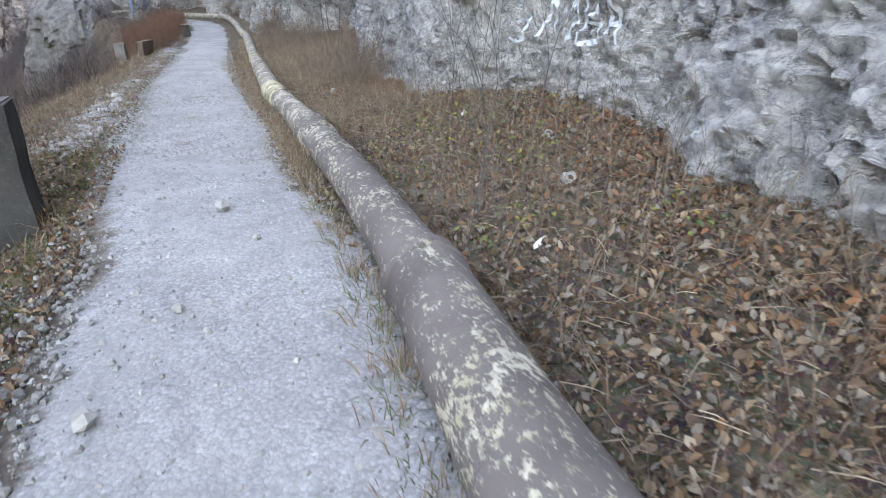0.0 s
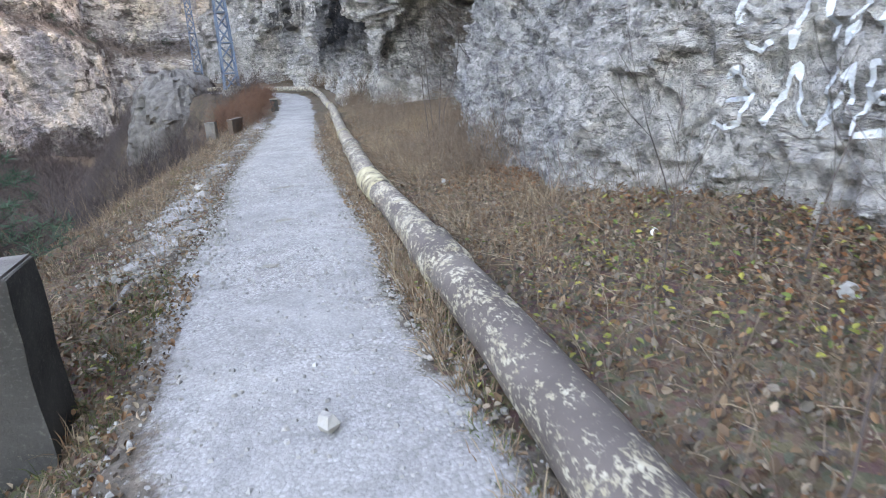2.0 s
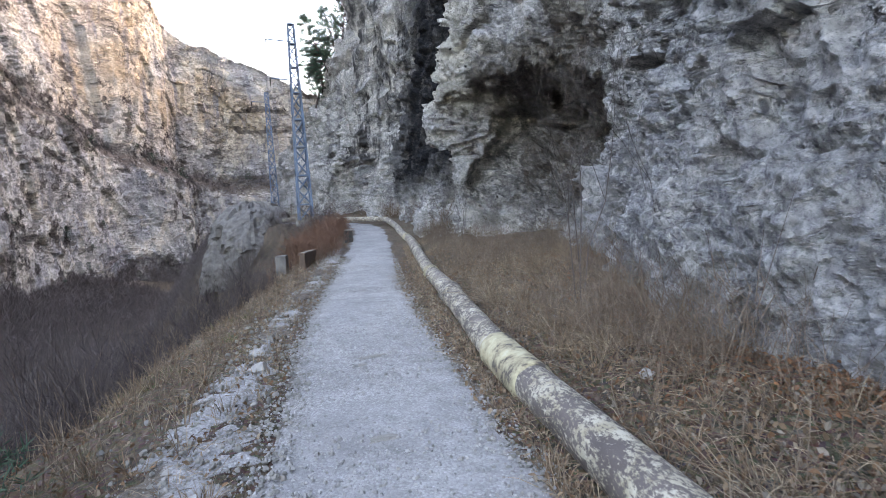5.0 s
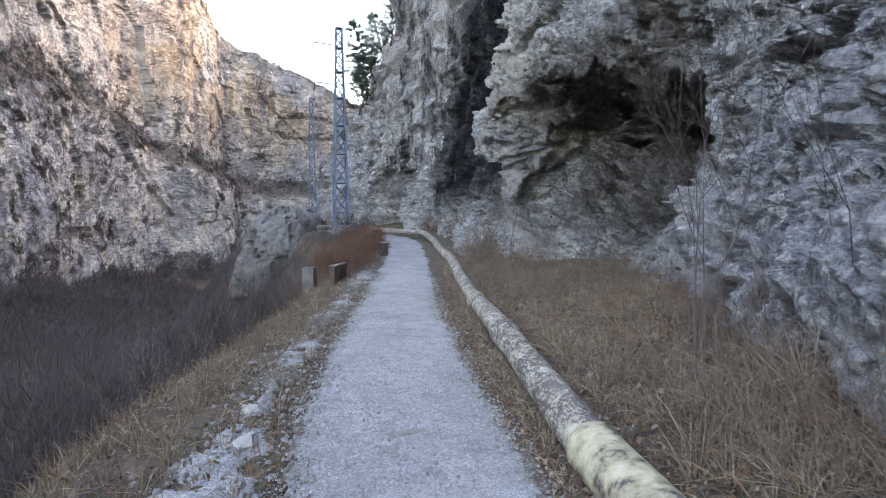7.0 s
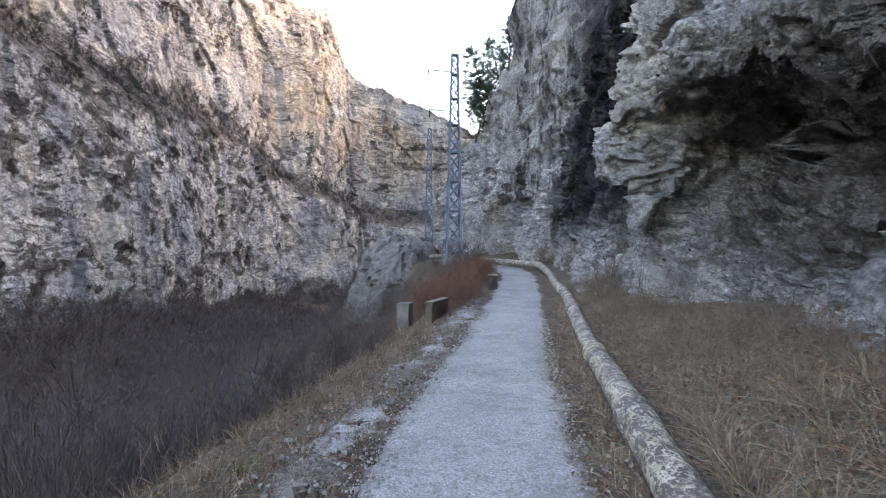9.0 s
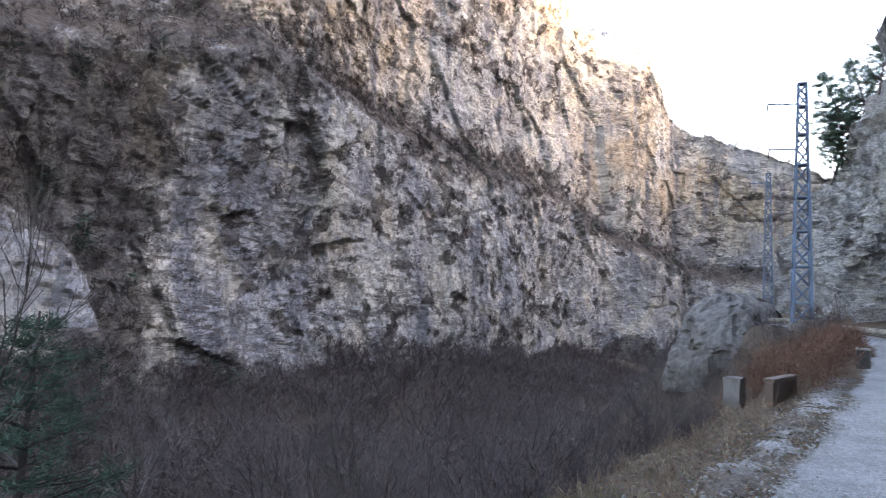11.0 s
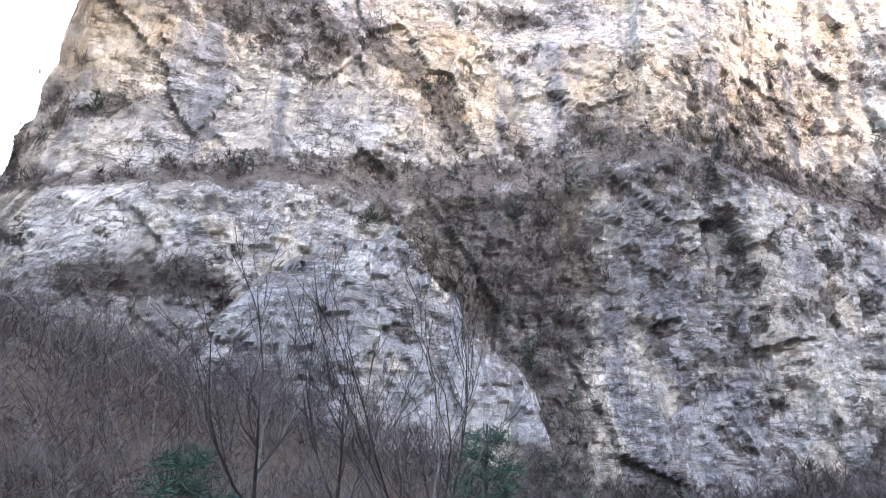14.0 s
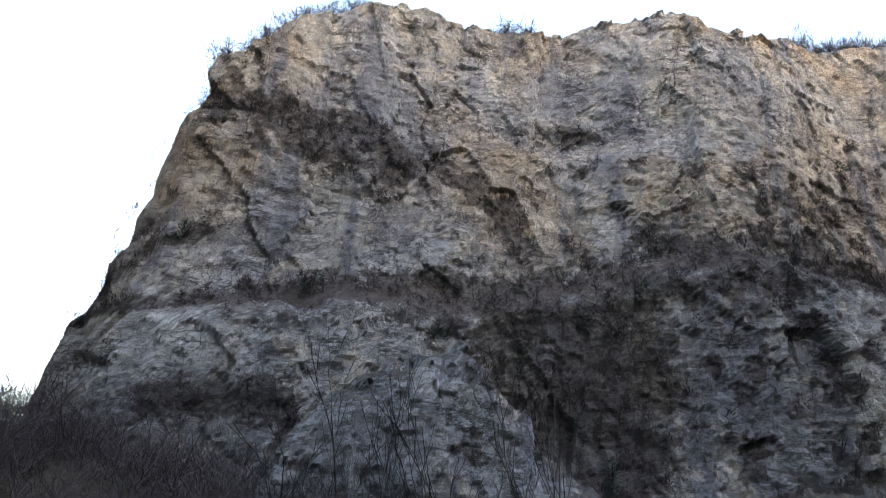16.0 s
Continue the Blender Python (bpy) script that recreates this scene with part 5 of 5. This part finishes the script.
# ---- far woods ----
def brush(name, base, size, per, width, material, label, category, seed, cone=False):
    """Many distant leafless bushes, each a haze of thin shoots."""
    rng = np.random.default_rng(seed)
    n = len(base)
    h = size[:, None]
    t = rng.random((n, per)) ** 1.2
    a = rng.random((n, per)) * 2 * math.pi
    spread = (0.30 * np.sin(np.clip(t * 1.25 + 0.15, 0, 1) * math.pi) + 0.06) if not cone else 0.30 * (1 - t) + 0.03
    r = spread * h * np.sqrt(rng.random((n, per)))
    start = base[:, None, :] + np.stack([r * np.cos(a), r * np.sin(a), t * h * 0.8], -1)
    length = h * (0.22 + 0.25 * rng.random((n, per)))
    out = 0.8 if cone else 0.5
    d = np.stack([np.cos(a) * out, np.sin(a) * out, (0.1 if cone else 0.4) + 0 * a], -1) + rng.normal(0, 0.28 if cone else 0.75, (n, per, 3))
    tip = start + d * length[..., None]
    b = rng.random((n, per)) * 2 * math.pi
    w = np.stack([np.cos(b), np.sin(b), 0.3 * np.sin(b * 3)], -1) * (width * h)[..., None]
    v = np.stack([start - w, start + w, tip], 2).reshape(-1, 3)
    f = np.arange(len(v)).reshape(-1, 3)
    return tagged(mesh_object(name, v, f, material), label, category, kind="stuff")


def woods_line(x, y):
    """The steepness under the path above which the gorge's woods thin out."""
    turn = np.degrees(np.arctan2(-x, y - 11))
    line = np.interp(turn, [10, 26, 56, 76, 84], [-0.155, -0.13, -0.07, -0.04, 9.0])
    return line + 0.07 * fbm(turn * 0.12, turn * 0, 3, 171) + 0.04 * fbm(x * 0.1, y * 0.1, 2, 173)


def build_far_woods():
    rng = np.random.default_rng(7)
    g = FAR_GRID
    y, z = g[..., 1], g[..., 2]
    odds = far_cover(y, z) ** 1.5
    odds[:, :3] = 0
    area = np.maximum(1e-3, np.gradient(g[..., 1], axis=0) ** 2 + np.gradient(g[..., 0], axis=0) ** 2) ** 0.5
    odds = (odds * area).ravel()
    pick = rng.choice(odds.size, 17000, p=odds / odds.sum())
    pts = g.reshape(-1, 3)[pick] + rng.normal(0, 0.4, (len(pick), 3)) + np.array([0.3, 0, -0.3])
    brush("ledge_scrub", pts, 0.9 + 2.0 * rng.random(len(pts)) ** 2, 42, 0.024, SCRUB, "bare grey-brown scrub on the ledges of the far cliff", "scrub", 8)
    rim = np.repeat(g[:, -1, :], 2, axis=0)
    rim = rim + rng.normal(0, 1.2, rim.shape) * np.array([1, 1, 0.2]) + np.array([-1.5, 0, 0])
    keep = value_noise(rim[:, 1] * 0.05, rim[:, 0] * 0, 9) > -0.1
    rim = rim[keep]
    brush("rim_trees", rim, 2.0 + 2.5 * rng.random(len(rim)), 40, 0.016, TWIG_FAR, "leafless trees along the rim of the far cliff", "trees", 9)
    x, y = rng.uniform(-92, -11, 12500), rng.uniform(-75, 200, 12500)
    keep = (x < -14 - 0.05 * np.abs(y - 11)) | (y > 60)
    x, y = x[keep], y[keep]
    low = (ground_height(x, y) + 4.3) / np.hypot(x, y - 11) < woods_line(x, y)
    xs, ys = x[~low], y[~low]
    pts = np.stack([xs, ys, ground_height(xs, ys) - 0.1], -1)
    brush("low_scrub", pts, (0.8 + 1.0 * rng.random(len(pts))) * (1 + 2.2 * smooth(45, 65, -xs)), 60, 0.012, TWIG_FAR, "low leafless scrub on the gorge side", "scrub", 18)
    x, y = x[low], y[low]
    pts = np.stack([x, y, ground_height(x, y) - 0.2], -1)
    brush("gorge_woods", pts, (2.2 + 4.6 * rng.random(len(pts))) * (0.35 + 0.65 * smooth(22, 52, np.hypot(x, y - 11))), 64, 0.0062, TWIG_FAR, "leafless grey-brown woods filling the gorge", "woods", 10)
    x, y = rng.uniform(-92, -18, 2600), rng.uniform(120, 300, 2600)
    pts = np.stack([x, y, ground_height(x, y) - 0.2], -1)
    brush("distant_scrub", pts, 1.6 + 2.2 * rng.random(len(pts)), 60, 0.016, TWIG_FAR, "leafless scrub along the bottom of the gorge", "scrub", 19)
    con = g.reshape(-1, 3)[rng.choice(odds.size, 240, p=odds / odds.sum())]
    brush("far_conifers", con, 1.6 + 3.6 * rng.random(len(con)) ** 2, 160, 0.02, NEEDLE, "dark conifers on the ledges of the far cliff", "trees", 12, True)
    x = -2.6 - 14 * rng.random(5000) ** 1.05
    y = rng.uniform(-6, 48, 5000)
    keep = (x + 0.5) ** 2 + (y - 11) ** 2 > 11
    x, y = x[keep] + path_mid(y[keep]), y[keep]
    pts = np.stack([x, y, ground_height(x, y) - 0.1], -1)
    size = (0.5 + 1.0 * rng.random(len(pts))) * (0.55 + 0.75 * smooth(3, 9, -x)) * (0.55 + 0.9 * smooth(-0.3, 0.4, fbm(x * 0.35, y * 0.35, 3, 161)))
    brush("slope_brush", pts, size, 90, 0.0042, TWIG_SHADED, "tangled grey-brown leafless brush covering the gorge slope", "brush", 14)
    y = rng.uniform(40, 85, 2600)
    x = path_mid(y) - 1.6 - 24 * rng.random(2600)
    pts = np.stack([x, y, ground_height(x, y) - 0.1], -1)
    brush("bank_brush", pts, 0.7 + 1.2 * rng.random(len(pts)), 60, 0.007, TWIG, "grey-brown leafless brush on the far bank", "brush", 16)
    y = rng.uniform(26, 41, 240)
    x = path_mid(y) - 1.25 - 2.4 * rng.random(240) ** 1.3
    keep = (y < 31) | (y > 35.5) | (x < path_mid(y) - 1.75)
    x, y = x[keep], y[keep]
    pts = np.stack([x, y, ground_height(x, y) - 0.05], -1)
    brush("russet_thicket", pts, 0.6 + 0.8 * rng.random(len(pts)), 70, 0.0042, TWIG_RED, "russet-brown thicket of dry brush beside the path", "brush", 15)
    y = 8.6 + 5.5 * rng.random(90)
    x = cliff_foot(y) - 0.15 - 0.75 * rng.random(90) ** 1.4
    pts = np.stack([x, y, ground_height(x, y) - 0.03], -1)
    brush("russet_weeds", pts, 0.25 + 0.5 * rng.random(len(pts)), 60, 0.006, STEM, "low russet-brown weeds along the cliff foot", "weeds", 27)
    y = 8 + 22 * rng.random(900)
    lo, hi = np.interp(y, PIPE_Y, PIPE_X) + 0.5, cliff_foot(y) - 0.05
    x = lo + (hi - lo) * rng.random(900) ** 0.7
    keep = fbm(x * 0.7, y * 0.4, 3, 151) > -0.05
    x, y = x[keep], y[keep]
    pts = np.stack([x, y, ground_height(x, y) - 0.03], -1)
    brush("bank_weeds", pts, 0.25 + 0.6 * rng.random(len(pts)) ** 1.6, 46, 0.0045, STEM, "dead brown weed thickets below the cave", "weeds", 17)
    y = rng.uniform(15, 80, 260)
    x = cliff_foot(y) + rng.uniform(-0.5, 0.2, 260)
    keep = y > 26
    pts = np.stack([x, y, ground_height(x, y)], -1)[keep]
    brush("cliff_foot_scrub", pts, 0.5 + 0.9 * rng.random(len(pts)), 50, 0.008, STEM, "dry brown scrub at the foot of the near cliff", "scrub", 13)


build_far_woods()
